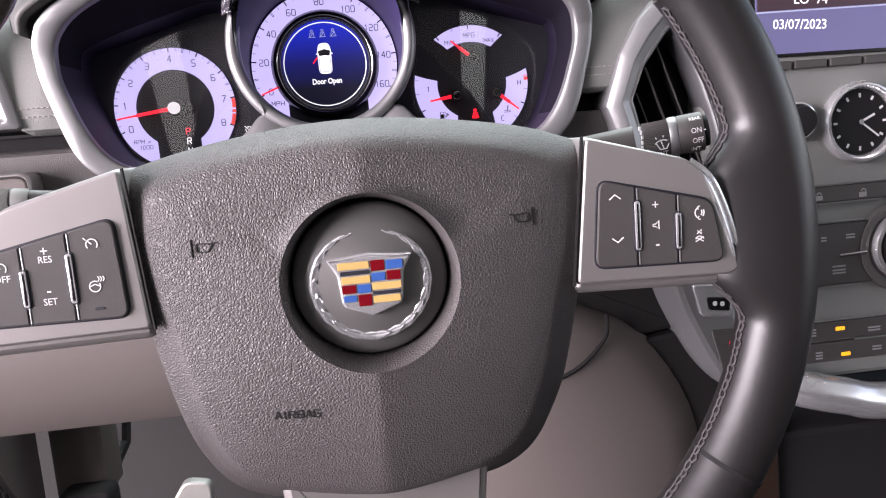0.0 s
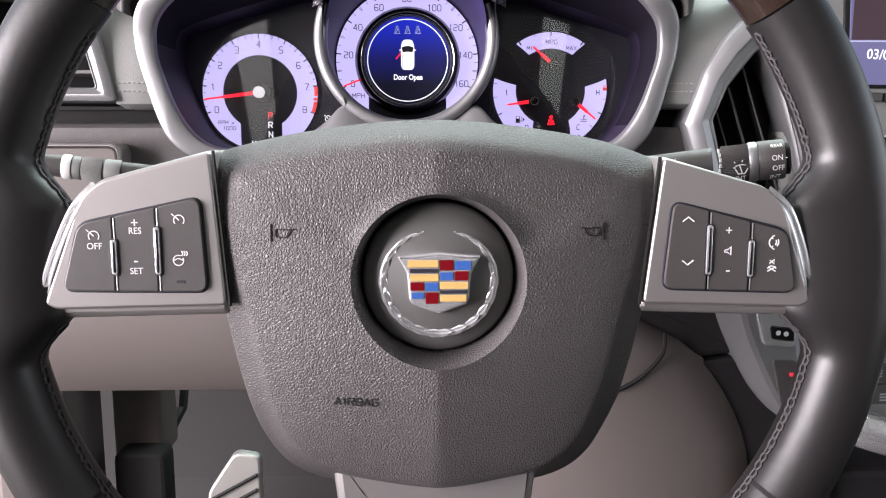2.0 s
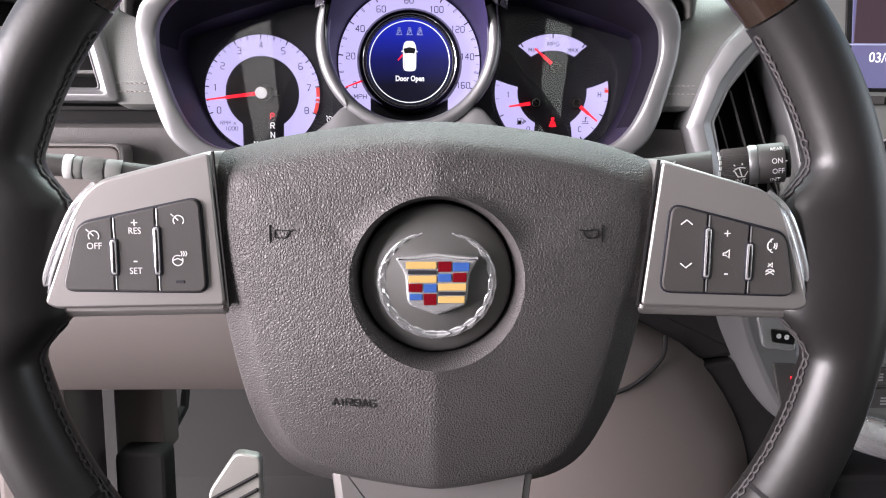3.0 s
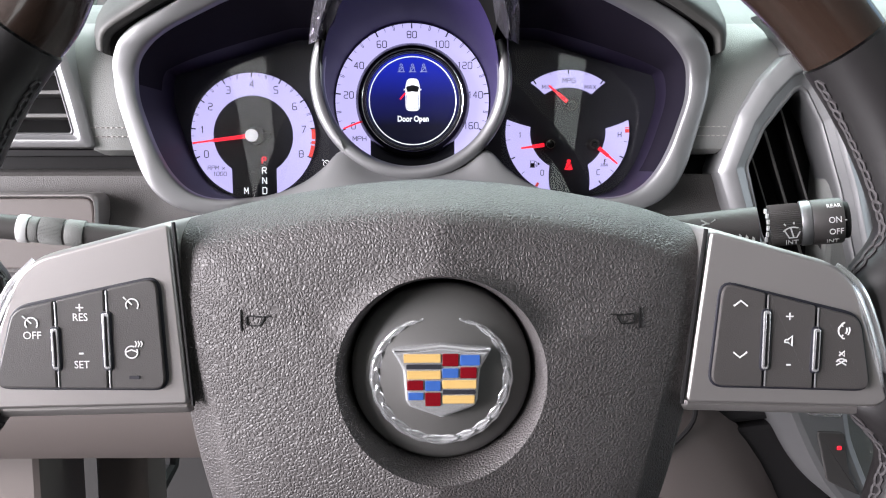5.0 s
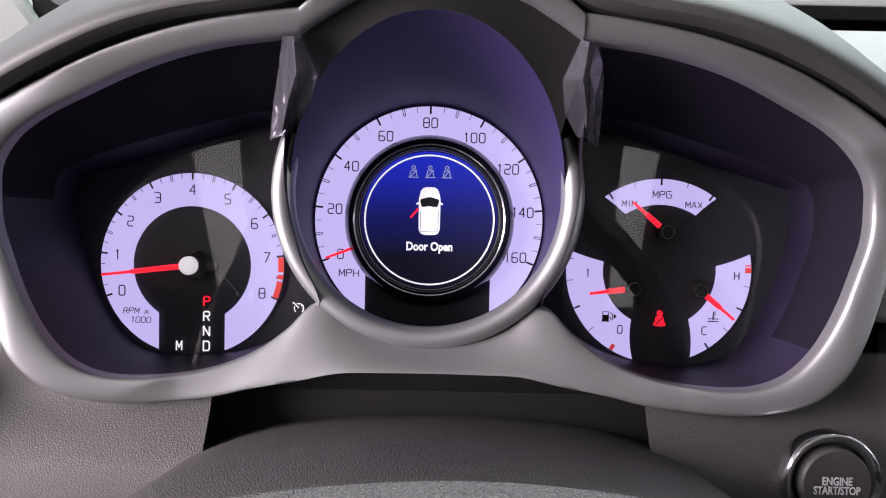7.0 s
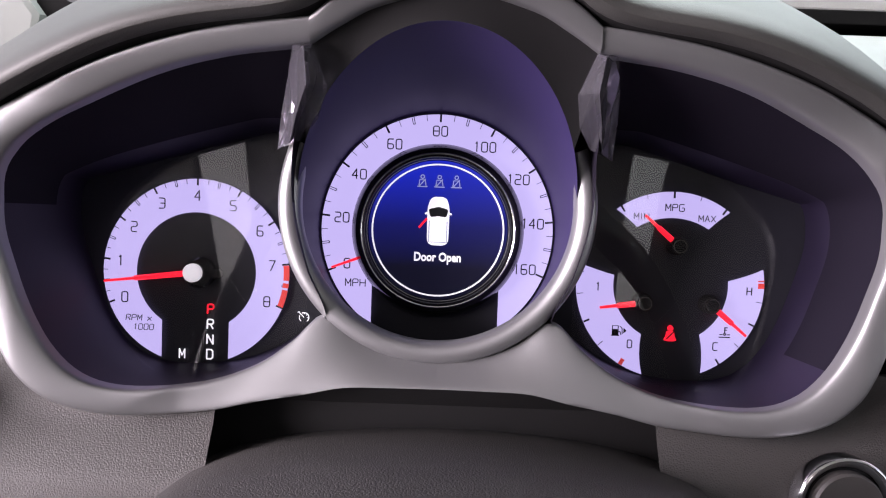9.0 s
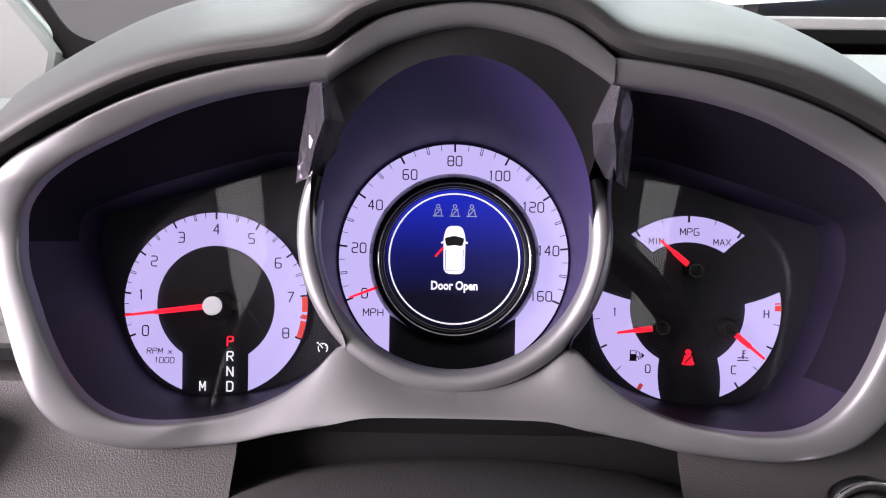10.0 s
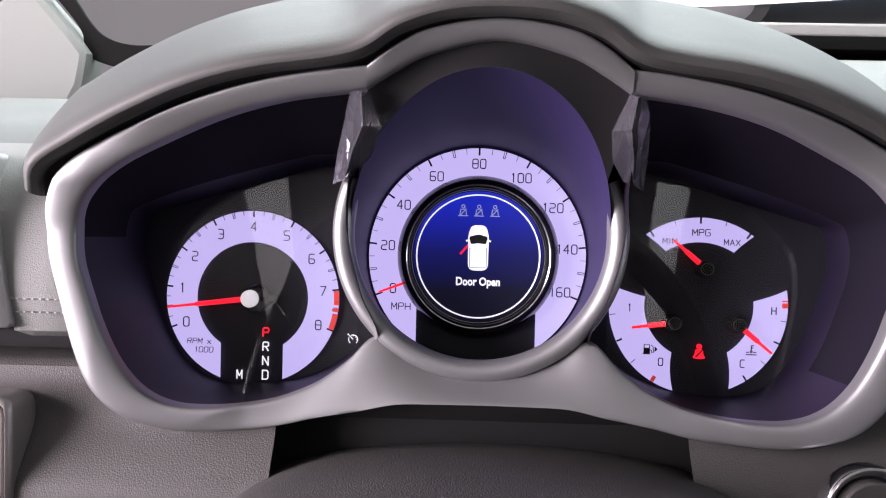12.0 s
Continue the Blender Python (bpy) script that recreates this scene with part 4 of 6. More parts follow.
# Moulded signs in the pad's own colour; black strokes paint in their shade.
for s in (-1, 1):
    hx, hz = 0.0163 + s * 0.0600, -0.0925
    x = lambda d: hx - s * d
    horn = [[(x(-0.0045), hz + 0.0034), (x(-0.0045), hz - 0.0034)], bend([(x(-0.0026), hz - 0.0016), (x(0.0018), hz - 0.0016), (x(0.0036), hz + 0.0012), (x(-0.0026), hz + 0.0016), (x(-0.0026), hz - 0.0016)], 0.0008), [(x(0.0030), hz + 0.0014), (x(0.0052), hz + 0.0016)]]
    drape(part("horn_mark_shade", strokes(horn, 0.0004, 0.0, 0.0005), MATT, pad, smooth=0), pad, 0.0)
letters = dial_word("AIRBAG", 0.0031, -0.0165, 0.0, -0.1598, MATT, pad, "moulded_lettering_shade", wide=1.15, pen=0.0005)
drape(letters, pad, -0.0001)

part("hub_core", box(-0.080, -0.055, -0.268, -0.235, -0.1160, -0.068, 0.002, 0.004), MATT, wheel)
part("hub_core", box(0.085, 0.110, -0.268, -0.235, -0.1160, -0.070, 0.002, 0.004), MATT, wheel)

# spokes
def rounded_each(pts, radii, n=5):
    """Like rounded, with a radius for each corner."""
    out = []
    for i, r in enumerate(radii):
        a, b, c = (Vector(pts[k % len(pts)]) for k in (i - 1, i, i + 1))
        r = min(r, (a - b).length * 0.45, (c - b).length * 0.45)
        p, q = b + (a - b).normalized() * r, b + (c - b).normalized() * r
        out += [(1 - k / n) ** 2 * p + 2 * (k / n) * (1 - k / n) * b + (k / n) ** 2 * q for k in range(n + 1)]
    return out


def spoke(outline, name, label):
    """A silver cover with a crisp inner end beside the pad, on a darker base that shows below it."""
    pts = rounded_each(outline, (0.0032, 0.0090, 0.0050, 0.0030, 0.0030, 0.0032), 6)
    rows = []
    for d, y in ((0.0, -0.235), (0.0, -0.2770), (0.0002, -0.2800), (0.0006, -0.2820), (0.0012, -0.2830), (0.0018, -0.2833)):
        ins = inset(pts, d) if d else [Vector(p) for p in pts]
        rows.append([Vector((p.x, y, p.y)) for p in ins])
    cover = part(name, loft(rows, True, False, True), TRIM, wheel, label)
    low = [(px, pz - 0.0042 if pz < -0.11 else pz) for px, pz in outline]
    part("spoke_base", plate(rounded_each(low, (0.0040, 0.0090, 0.0050, 0.0030, 0.0030, 0.0040), 6), -0.236, -0.2785, 0.0028), TRIM, cover, "polished lower edge of the spoke", smooth=60)
    return cover


LS = [(-0.0708, -0.0606), (-0.1150, -0.0722), (-0.1225, -0.0790), (-0.1388, -0.1208), (-0.1340, -0.1236), (-0.0664, -0.1224)]
RS = [(0.1038, -0.0634), (0.1470, -0.0757), (0.1540, -0.0825), (0.1672, -0.1222), (0.1630, -0.1250), (0.0974, -0.1228)]
left_spoke = spoke(LS, "left_spoke", "satin silver spoke with cruise buttons")
right_spoke = spoke(RS, "right_spoke", "satin silver spoke with audio buttons")
# Thin black bars draw the shade in the gap between spoke and pad.
part("gap", tube([(-0.0702, -0.2824, -0.0612), (-0.0660, -0.2824, -0.1222)], 0.0007, 6), MATT, left_spoke, "black bar in place of the shaded gap beside the pad")
part("gap", tube([(0.1032, -0.2824, -0.0640), (0.0970, -0.2824, -0.1226)], 0.0007, 6), MATT, right_spoke, "black bar in place of the shaded gap beside the pad")
for side, ends in ((left_spoke, ((-0.1176, -0.0742), (-0.1246, -0.0826), (-0.1315, -0.0957), (-0.1378, -0.1116), (-0.1406, -0.1226))), (right_spoke, ((0.1490, -0.0772), (0.1557, -0.0840), (0.1618, -0.0973), (0.1671, -0.1156), (0.1693, -0.1246)))):
    out = -1 if side is left_spoke else 1
    for shift, r, y in ((0.0, 0.0017, -0.2805), (-0.0030, 0.0010, -0.2822)):
        part("chrome_strip", tube(spline([(px + out * shift, y + (0.003 if k in (0, 4) else 0.0), pz) for k, (px, pz) in enumerate(ends)], 28), r, 10), POLISH, side, "chrome edge strip")


part("bottom_spoke", plate(rounded([(-0.030, -0.190), (0.060, -0.190), (0.048, -0.30), (-0.018, -0.30)], 0.004, 3), -0.250, -0.268, 0.004), TRIM, wheel, "satin silver lower spoke")


def key_row(cells, parent, well):
    part("button_well", plate(rounded(well, 0.0055, 5), -0.2815, -0.2838, 0.0004), INK, parent)
    out = []
    for c, radii in zip(cells, ((0.0042, 0.0008, 0.0008, 0.0042), (0.0008,) * 4, (0.0008, 0.0042, 0.0042, 0.0008))):
        out.append(part("button", plate(rounded_each(c, radii), -0.2830, -0.2850, 0.0005), KEY, parent, "dark grey rubber button"))
    return out


def lerp_z(p, q, x):
    return p[1] + (q[1] - p[1]) * (x - p[0]) / (q[0] - p[0])


def keypad(tl, tr, br, bl, cuts, parent):
    xs = [None, *cuts, None]
    cells = []
    g = 0.0005
    for i in range(3):
        a = tl if i == 0 else (cuts[i - 1] + g, lerp_z(tl, tr, cuts[i - 1] + g))
        b = tr if i == 2 else (cuts[i] - g, lerp_z(tl, tr, cuts[i] - g))
        c = br if i == 2 else (cuts[i] - g, lerp_z(bl, br, cuts[i] - g))
        d = bl if i == 0 else (cuts[i - 1] + g, lerp_z(bl, br, cuts[i - 1] + g))
        cells.append([a, b, c, d])
    grow = 0.0009
    well = [(tl[0] - grow, tl[1] + grow), (tr[0] + grow, tr[1] + grow), (br[0] + grow, br[1] - grow), (bl[0] - grow, bl[1] - grow)]
    keys = key_row(cells, parent, well)
    for x in cuts:
        part("divider", tube([(x + 0.0003, -0.28505, lerp_z(bl, br, x) + 0.0004), (x + 0.0003, -0.28505, lerp_z(tl, tr, x) - 0.0004)], 0.00028, 6), SILVER, parent, "thin bright line between the buttons")
    for x, z0, z1 in ((cuts[0], *CUTZ[parent.name][0]), (cuts[1], *CUTZ[parent.name][1])):
        for name, w, e, y0, y1, m in (("sliver_slot", 0.0018, 0.0010, -0.2845, -0.2853, INK), ("chrome_sliver", 0.0011, 0.0003, -0.2850, -0.2859, POLISH), ("sliver_core", 0.00045, -0.0006, -0.2855, -0.2861, GLOSS)):
            part(name, plate(rounded([(x - w, z0 - e), (x + w, z0 - e), (x + w, z1 + e), (x - w, z1 + e)], w * 0.9, 4), y0, y1, 0.0002), m, parent)
    return keys


CUTZ = {"left_spoke": ((-0.1085, -0.0955), (-0.1085, -0.0906)), "right_spoke": ((-0.1100, -0.0910), (-0.1110, -0.0971))}
lk = keypad((-0.1224, -0.0893), (-0.0757, -0.0790), (-0.0740, -0.1158), (-0.1296, -0.1150), (-0.1088, -0.0922), left_spoke)
rk = keypad((0.1087, -0.0814), (0.1545, -0.0933), (0.1592, -0.1178), (0.1057, -0.1159), (0.1232, 0.1400), right_spoke)
KY = -0.2850


def dial_icon(x, z, r):
    return [arc(x, z, r, -40, 220, 12), [(x, z), (x - r * 0.7, z + r * 0.7)], [(x - r * 1.4, z + r * 1.3), (x - r * 0.9, z + r * 0.8)]]


W = 0.0004
part("cruise_icon", strokes(dial_icon(-0.1163, -0.0937, 0.0020), W, KY), PRINT, lk[0], smooth=0)
word("OFF", 0.0036, -0.1163, KY, -0.0977, PRINT, lk[0], wide=0.95)
word("+", 0.0052, -0.1006, KY, -0.0888, PRINT, lk[1])
word("RES", 0.0036, -0.1006, KY, -0.0918, PRINT, lk[1], wide=0.9)
word("-", 0.0060, -0.1008, KY, -0.1032, PRINT, lk[1])
word("SET", 0.0036, -0.1008, KY, -0.1075, PRINT, lk[1], wide=0.9)
part("cruise_icon", strokes(dial_icon(-0.0836, -0.0877, 0.0020), W, KY), PRINT, lk[2], smooth=0)
part("heated_wheel_icon", strokes([arc(-0.0845, -0.1033, 0.0020, 60, 390, 14), [(-0.0863, -0.1033), (-0.0845, -0.1025), (-0.0827, -0.1033)]] +
                                  [[(-0.0832 + d, -0.1016), (-0.0827 + d, -0.1006), (-0.0832 + d, -0.0996)] for d in (0, 0.0009, 0.0018)], W, KY), PRINT, lk[2], smooth=0)
part("indicator_window", box(-0.0856, -0.0822, KY - 0.0003, KY, -0.1123, -0.1112, 0.0001, 0.0002), INK, lk[2])
part("up_arrow", strokes([[(0.1122, -0.0892), (0.1145, -0.0874), (0.1168, -0.0892)]], 0.0005, KY), PRINT, rk[0], smooth=0)
part("down_arrow", strokes([[(0.1126, -0.1046), (0.1149, -0.1064), (0.1172, -0.1046)]], 0.0005, KY), PRINT, rk[0], smooth=0)
word("+", 0.0052, 0.1309, KY, -0.0930, PRINT, rk[1])
word("-", 0.0062, 0.1312, KY, -0.1085, PRINT, rk[1])
part("speaker_icon", strokes([[(0.1296, -0.1005), (0.1306, -0.1005), (0.1320, -0.0992), (0.1320, -0.1026), (0.1306, -0.1014), (0.1296, -0.1014), (0.1296, -0.1005)]], 0.0004, KY), PRINT, rk[1], smooth=0)
S = 0.72
hx, hz = 0.1478, -0.0972
part("call_icon", strokes([arc(hx + 0.0026 * S, hz - 0.0006 * S, 0.0034 * S, 115, 245, 10), arc(hx + 0.0016 * S, hz + 0.0022 * S, 0.0009 * S, 60, 250, 6), arc(hx + 0.0018 * S, hz - 0.0034 * S, 0.0009 * S, 110, 300, 6),
                           arc(hx + 0.0010 * S, hz - 0.0004 * S, 0.0022 * S, -45, 35, 6), arc(hx + 0.0010 * S, hz - 0.0004 * S, 0.0034 * S, -40, 25, 6)], 0.0004, KY), PRINT, rk[2], smooth=0)
hz = -0.1068
part("mute_icon", strokes([[(hx, hz + 0.0030 * S), (hx + 0.0026 * S, hz + 0.0008 * S), (hx + 0.0026 * S, hz + 0.0032 * S), (hx, hz + 0.0010 * S)], arc(hx + 0.0014 * S, hz - 0.0030 * S, 0.0026 * S, 25, 155, 8),
                           [(hx - 0.0010 * S, hz - 0.0034 * S), (hx + 0.0036 * S, hz - 0.0008 * S)], [(hx - 0.0008 * S, hz - 0.0008 * S), (hx + 0.0036 * S, hz - 0.0034 * S)]], 0.0004, KY), PRINT, rk[2], smooth=0)

# ---- steering column ----
def shroud_shell(low):
    """One half of the shell round the steering column."""
    rows = []
    for k in range(12):
        f = k / 11
        y = -0.19 + 0.16 * f
        up = -0.0680 - 0.012 * abs(f - 0.42) * 2
        height = 0.030 - 0.010 * f
        row = []
        for i in range(25):
            a = math.pi * i / 24
            if low:
                row.append(Vector((0.008 - 0.108 * math.cos(a), y, -0.1235 - height * math.sin(a) ** 0.62)))
            else:
                row.append(Vector((0.008 - 0.112 * math.cos(a), y, -0.122 + (up + 0.122) * math.sin(a) ** 0.62)))
        rows.append(row)
    return loft(rows, False, True, True)


shroud = thing("column_shroud", "dark grey plastic shroud over the steering column", "column shroud")
part("upper_shell", shroud_shell(False), SHROUD, shroud)
part("lower_shell", shroud_shell(True), MATT, shroud)


def stalk(path, radii, name, label, group="column stalks"):
    ob = thing(name, label, "stalk", group=group)
    pts = [Vector(p) for p in path]
    part("lever", tube(pts, lambda f: float(np.interp(f, np.linspace(0, 1, len(radii)), radii)), 20), KEY, ob)
    return ob


def on_axis(a, b, f):
    return Vector(a).lerp(Vector(b), f)


A, B = (0.095, -0.178, -0.0775), (0.1975, -0.2120, -0.0655)
wiper = stalk([on_axis(A, B, f / 10) for f in range(7)], [0.0075, 0.0078, 0.0080, 0.0082, 0.0085, 0.0088, 0.0090], "wiper_stalk", "black wiper stalk with white lettering behind the wheel")
axis = (Vector(B) - Vector(A)).normalized()


def collar(f0, f1, r, material, name, parent, label="", ribs=0):
    p, q = on_axis(A, B, f0), on_axis(A, B, f1)
    side = axis.orthogonal().normalized()
    up = axis.cross(side)
    rows = []
    n = 120 if ribs else 48
    for y, rr in ((p, r * 0.97), (p + axis * 0.0006, r), (q - axis * 0.0006, r), (q, r * 0.97)):
        rows.append([y + (side * math.cos(2 * math.pi * k / n) + up * math.sin(2 * math.pi * k / n)) * (rr * (1 - (0.05 if ribs and k % 2 else 0))) for k in range(n)])
    part(name, loft(rows, True, True, True), material, parent, label)


collar(0.64, 0.753, 0.0091, KEY, "ribbed_grip", wiper, ribs=1)
collar(0.755, 0.793, 0.0097, SILVER, "pale_band", wiper, "pale silver band")
collar(0.795, 0.905, 0.0097, KEY, "end_cap", wiper)
collar(0.907, 0.928, 0.0078, MATT, "end_button", wiper)
ZT = pose(0, 0, 0, 0, -6.5, -18)


def on_stalk(f, turn_deg, r=0.0103):
    """A place on the stalk's face: turn_deg 0 faces the driver, 90 faces up."""
    p = on_axis(A, B, f)
    return p.x, p.y - r * math.cos(radians(turn_deg)), p.z + r * math.sin(radians(turn_deg))


for txt, f, deg, size in (("REAR", 0.842, 44, 0.0027), ("ON -", 0.848, 8, 0.0037), ("OFF", 0.848, -20, 0.0037), ("INT", 0.848, -48, 0.0034), ("INT", 0.700, -42, 0.0036)):
    word(txt, size, *on_stalk(f, deg), PRINT, wiper, turn=ZT @ pose(0, 0, 0, -deg, 0, 0), wide=0.86)
for k in range(7):
    q = on_stalk(0.606, -50 + 17 * k, 0.0091)
    part("ring_mark", box(q[0] - 0.0005, q[0] + 0.0005, q[1] - 0.0004, q[1] + 0.0006, q[2] - 0.0010, q[2] + 0.0010, 0.0001, 0.0002), PRINT, wiper)
q = on_stalk(0.695, -14, 0.0099)
fan = [[(q[0] - 0.0040, q[2] + 0.0010), (q[0] - 0.0016, q[2] - 0.0024), (q[0] + 0.0016, q[2] - 0.0021), (q[0] + 0.0036, q[2] + 0.0018)], arc(q[0], q[2] - 0.0034, 0.0056, 45, 140, 8),
       [(q[0] + 0.0002, q[2] - 0.0020), (q[0] - 0.0012, q[2] + 0.0018)], [(q[0] - 0.0034, q[2] + 0.0028), (q[0] - 0.0042, q[2] + 0.0036)], [(q[0], q[2] + 0.0034), (q[0], q[2] + 0.0044)], [(q[0] + 0.0034, q[2] + 0.0034), (q[0] + 0.0044, q[2] + 0.0042)]]
part("wiper_icon", strokes(fan, 0.00055, q[1]), PRINT, wiper, smooth=0)
q = on_stalk(0.385, 20, 0.0085)
part("washer_icon", strokes([[(q[0] - 0.0040, q[2] - 0.0004), (q[0] - 0.0020, q[2] - 0.0030), (q[0] + 0.0022, q[2] - 0.0028), (q[0] + 0.0040, q[2] + 0.0002)], arc(q[0], q[2] - 0.0034, 0.0048, 40, 140, 8), [(q[0] - 0.0034, q[2] + 0.0028), (q[0] + 0.0006, q[2] + 0.0010), (q[0] + 0.0030, q[2] + 0.0032)]], 0.0006, q[1]), PRINT, wiper, smooth=0)
for k in range(3):
    q = on_stalk(0.505 + 0.026 * k, -8 - 6 * k, 0.0088)
    part("print_bar", box(q[0] - 0.0006, q[0] + 0.0006, q[1] - 0.0003, q[1] + 0.0006, q[2] - 0.0028, q[2] + 0.0024, 0.0001, 0.0002), PRINT, wiper)
A2, B2 = (-0.085, -0.178, -0.0800), (-0.1900, -0.1950, -0.0675)
signal = stalk([on_axis(A2, B2, f / 10) for f in range(13)], [0.0050, 0.0052, 0.0054, 0.0054, 0.0056], "turn_signal_stalk", "dark grey turn signal stalk with a white band behind the wheel")
A, B = A2, B2
axis = (Vector(B) - Vector(A)).normalized()
collar(0.54, 0.61, 0.0060, DASH, "plain_collar", signal)
collar(0.62, 0.71, 0.0060, DASH, "ribbed_grip", signal, ribs=1)
collar(0.715, 0.75, 0.0058, DASH, "plain_collar", signal)
collar(0.755, 0.795, 0.0062, PRINT, "white_band", signal)



# ---- dashboard ----
UPPER = [(-0.030, -0.0362), (-0.050, -0.0360), (-0.0560, -0.0350), (-0.0584, -0.0318), (-0.0592, -0.0280), (-0.0595, -0.0240), (-0.0590, -0.0224), (-0.0596, -0.0208), (-0.0590, -0.0100), (-0.0565, 0.0050), (-0.0510, 0.0220), (-0.0410, 0.0360), (-0.0220, 0.0500),
         (0.0100, 0.0640), (0.0600, 0.0830), (0.1500, 0.1180), (0.2600, 0.1540), (0.3300, 0.1760), (0.4700, 0.2050)]
LOWERP = [(-0.020, -0.0440), (-0.0400, -0.0450), (-0.0500, -0.0475), (-0.0510, -0.0540), (-0.0490, -0.0640), (-0.0500, -0.0740), (-0.0600, -0.0900), (-0.0640, -0.1000), (-0.0640, -0.1300), (-0.0500, -0.1600), (-0.030, -0.1650)]


def extrude_x(profile, xs, drift=None, droop=0.0):
    pts = spline([(y, z) for y, z in profile], 60)
    return loft([[Vector((x, p.x + (drift(x) if drift else 0.0), p.y - droop * max(0.0, p.x))) for p in pts] for x in xs], False)


def steps(a, b, n):
    return [a + (b - a) * i / n for i in range(n + 1)]


def near_bezel(x):
    """The pad dips a little where it meets the bezel."""
    return 0.002 * max(0.0, 1 - max(0.0, abs(x - MIDX) - 0.168) / 0.012)


dash = thing("dashboard", "dark grey grained vinyl dashboard with light stitching", "dashboard")


def upper_pad(xs, edge_x, edge_z, droop=0.0, top=False):
    """The upper pad, cut back where an air vent stands in it."""
    cols = []
    prof = spline([(y, z) for y, z in UPPER], 90)

    fold_at = next(i for i, p in enumerate(prof) if p.y > 0.045)

    def cut_y(z):
        return float(np.interp(z, [p.y for p in prof], [p.x for p in prof]))

    for x in xs:
        floor_z = float(np.interp(abs(x), edge_x, edge_z)) - 0.010 if abs(x) > edge_x[0] else -1.0
        col = []
        for p in prof:
            y, z = p.x + near_bezel(x), p.y - droop * max(0.0, p.x)
            if z < floor_z:
                y, z = cut_y(floor_z) + near_bezel(x), floor_z
            col.append(Vector((x, y, z)))
        cols.append(col[fold_at:] if top else col[:fold_at + 1])
    return loft(cols, False)


RIGHT_EDGE = ([0.1885, 0.200, 0.2128, 0.2276, 0.240, 0.270], [-0.0466, -0.0129, 0.0080, 0.0225, 0.0270, 0.0270])
LEFT_EDGE = ([0.1905, 0.196, 0.209, 0.305, 0.306], [-0.0318, -0.0040, 0.0420, 0.0480, 0.0480])
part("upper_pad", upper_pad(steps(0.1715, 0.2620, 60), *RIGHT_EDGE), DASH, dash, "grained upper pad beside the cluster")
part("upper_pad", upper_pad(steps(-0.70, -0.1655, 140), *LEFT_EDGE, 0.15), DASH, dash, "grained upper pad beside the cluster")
# Same pad above the fold, in the copy darkened against the windscreen's light.
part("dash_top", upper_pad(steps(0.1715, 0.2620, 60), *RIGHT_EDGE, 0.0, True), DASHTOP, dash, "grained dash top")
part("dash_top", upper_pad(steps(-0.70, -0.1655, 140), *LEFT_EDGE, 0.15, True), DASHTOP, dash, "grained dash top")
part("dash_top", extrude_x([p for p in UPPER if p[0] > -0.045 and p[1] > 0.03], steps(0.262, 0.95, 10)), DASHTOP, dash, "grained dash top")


def lower_panel(xs):
    """The lower panel, its top edge cut to the bezel's outline where it meets it."""
    mid = [p.lerp(q, 0.55) for p, q in zip(spline(INNER, 60), spline(OUTER, 60))][28:]
    cols = []
    for x in xs:
        near = -abs(x - MIDX) + MIDX if x > MIDX else x
        top = -0.0435 if x < 0 else -0.0485
        if near > -0.168:
            top = min(top, float(np.interp(near, [p.x for p in mid], [p.y for p in mid])))
        col = []
        for y, z in spline([(y, z) for y, z in LOWERP], 60):
            zz = min(z, top)
            yy = y
            if z > top:
                yy = float(np.interp(top, [q[1] for q in LOWERP[::-1]], [q[0] for q in LOWERP[::-1]])) + 0.5 * (z - top)
            col.append(Vector((x, yy, zz)))
        cols.append(col)
    return loft(cols, False)


part("lower_panel", lower_panel(steps(0.090, 0.2120, 48)), LOWER, dash, "grained lower dash panel")
part("lower_panel", lower_panel(steps(-0.178, -0.0840, 40)), LOWER, dash, "grained lower dash panel")
part("lower_panel", lower_panel(steps(-0.60, -0.178, 10)), LOWER, dash, "grained lower dash panel")
# Solid black boxes stand in for the shade inside the open joint.
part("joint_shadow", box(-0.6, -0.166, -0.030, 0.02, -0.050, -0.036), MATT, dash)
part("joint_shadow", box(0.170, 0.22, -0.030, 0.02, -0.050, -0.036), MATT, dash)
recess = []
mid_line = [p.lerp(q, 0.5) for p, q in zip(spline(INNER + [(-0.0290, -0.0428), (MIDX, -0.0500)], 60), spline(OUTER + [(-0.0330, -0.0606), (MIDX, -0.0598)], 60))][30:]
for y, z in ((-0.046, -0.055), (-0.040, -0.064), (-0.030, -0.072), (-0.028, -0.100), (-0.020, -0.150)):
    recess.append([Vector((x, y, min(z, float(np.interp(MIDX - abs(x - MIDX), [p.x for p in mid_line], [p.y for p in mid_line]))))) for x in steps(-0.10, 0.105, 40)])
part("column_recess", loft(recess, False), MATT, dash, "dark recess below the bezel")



def stitch_line(x0, x1, z, n):
    bms = []
    for i in range(n):
        a = x0 + (x1 - x0) * i / n
        b = x0 + (x1 - x0) * (i + 0.72) / n
        bms.append(tube([(a, -0.0594, z), ((a + b) / 2, -0.0601, z), (b, -0.0594, z)], 0.0004, 5))
    return merge(*bms)


for x0, x1, n in ((0.170, 0.196, 8), (-0.197, -0.168, 9)):
    for z in (-0.0196, -0.0250):
        part("stitching", stitch_line(x0, x1, z, n), THREAD, dash, "light grey stitches")

# brow over the cluster
lip = spline([(-0.1806, 0.0241), (-0.1764, 0.0358), (-0.1540, 0.0480), (-0.1267, 0.0594), (-0.1043, 0.0668), (-0.0823, 0.0715), (-0.0556, 0.0748), (-0.0429, 0.0779), (-0.0302, 0.0847), (-0.0130, 0.0892), (0.0056, 0.0904)], 60)
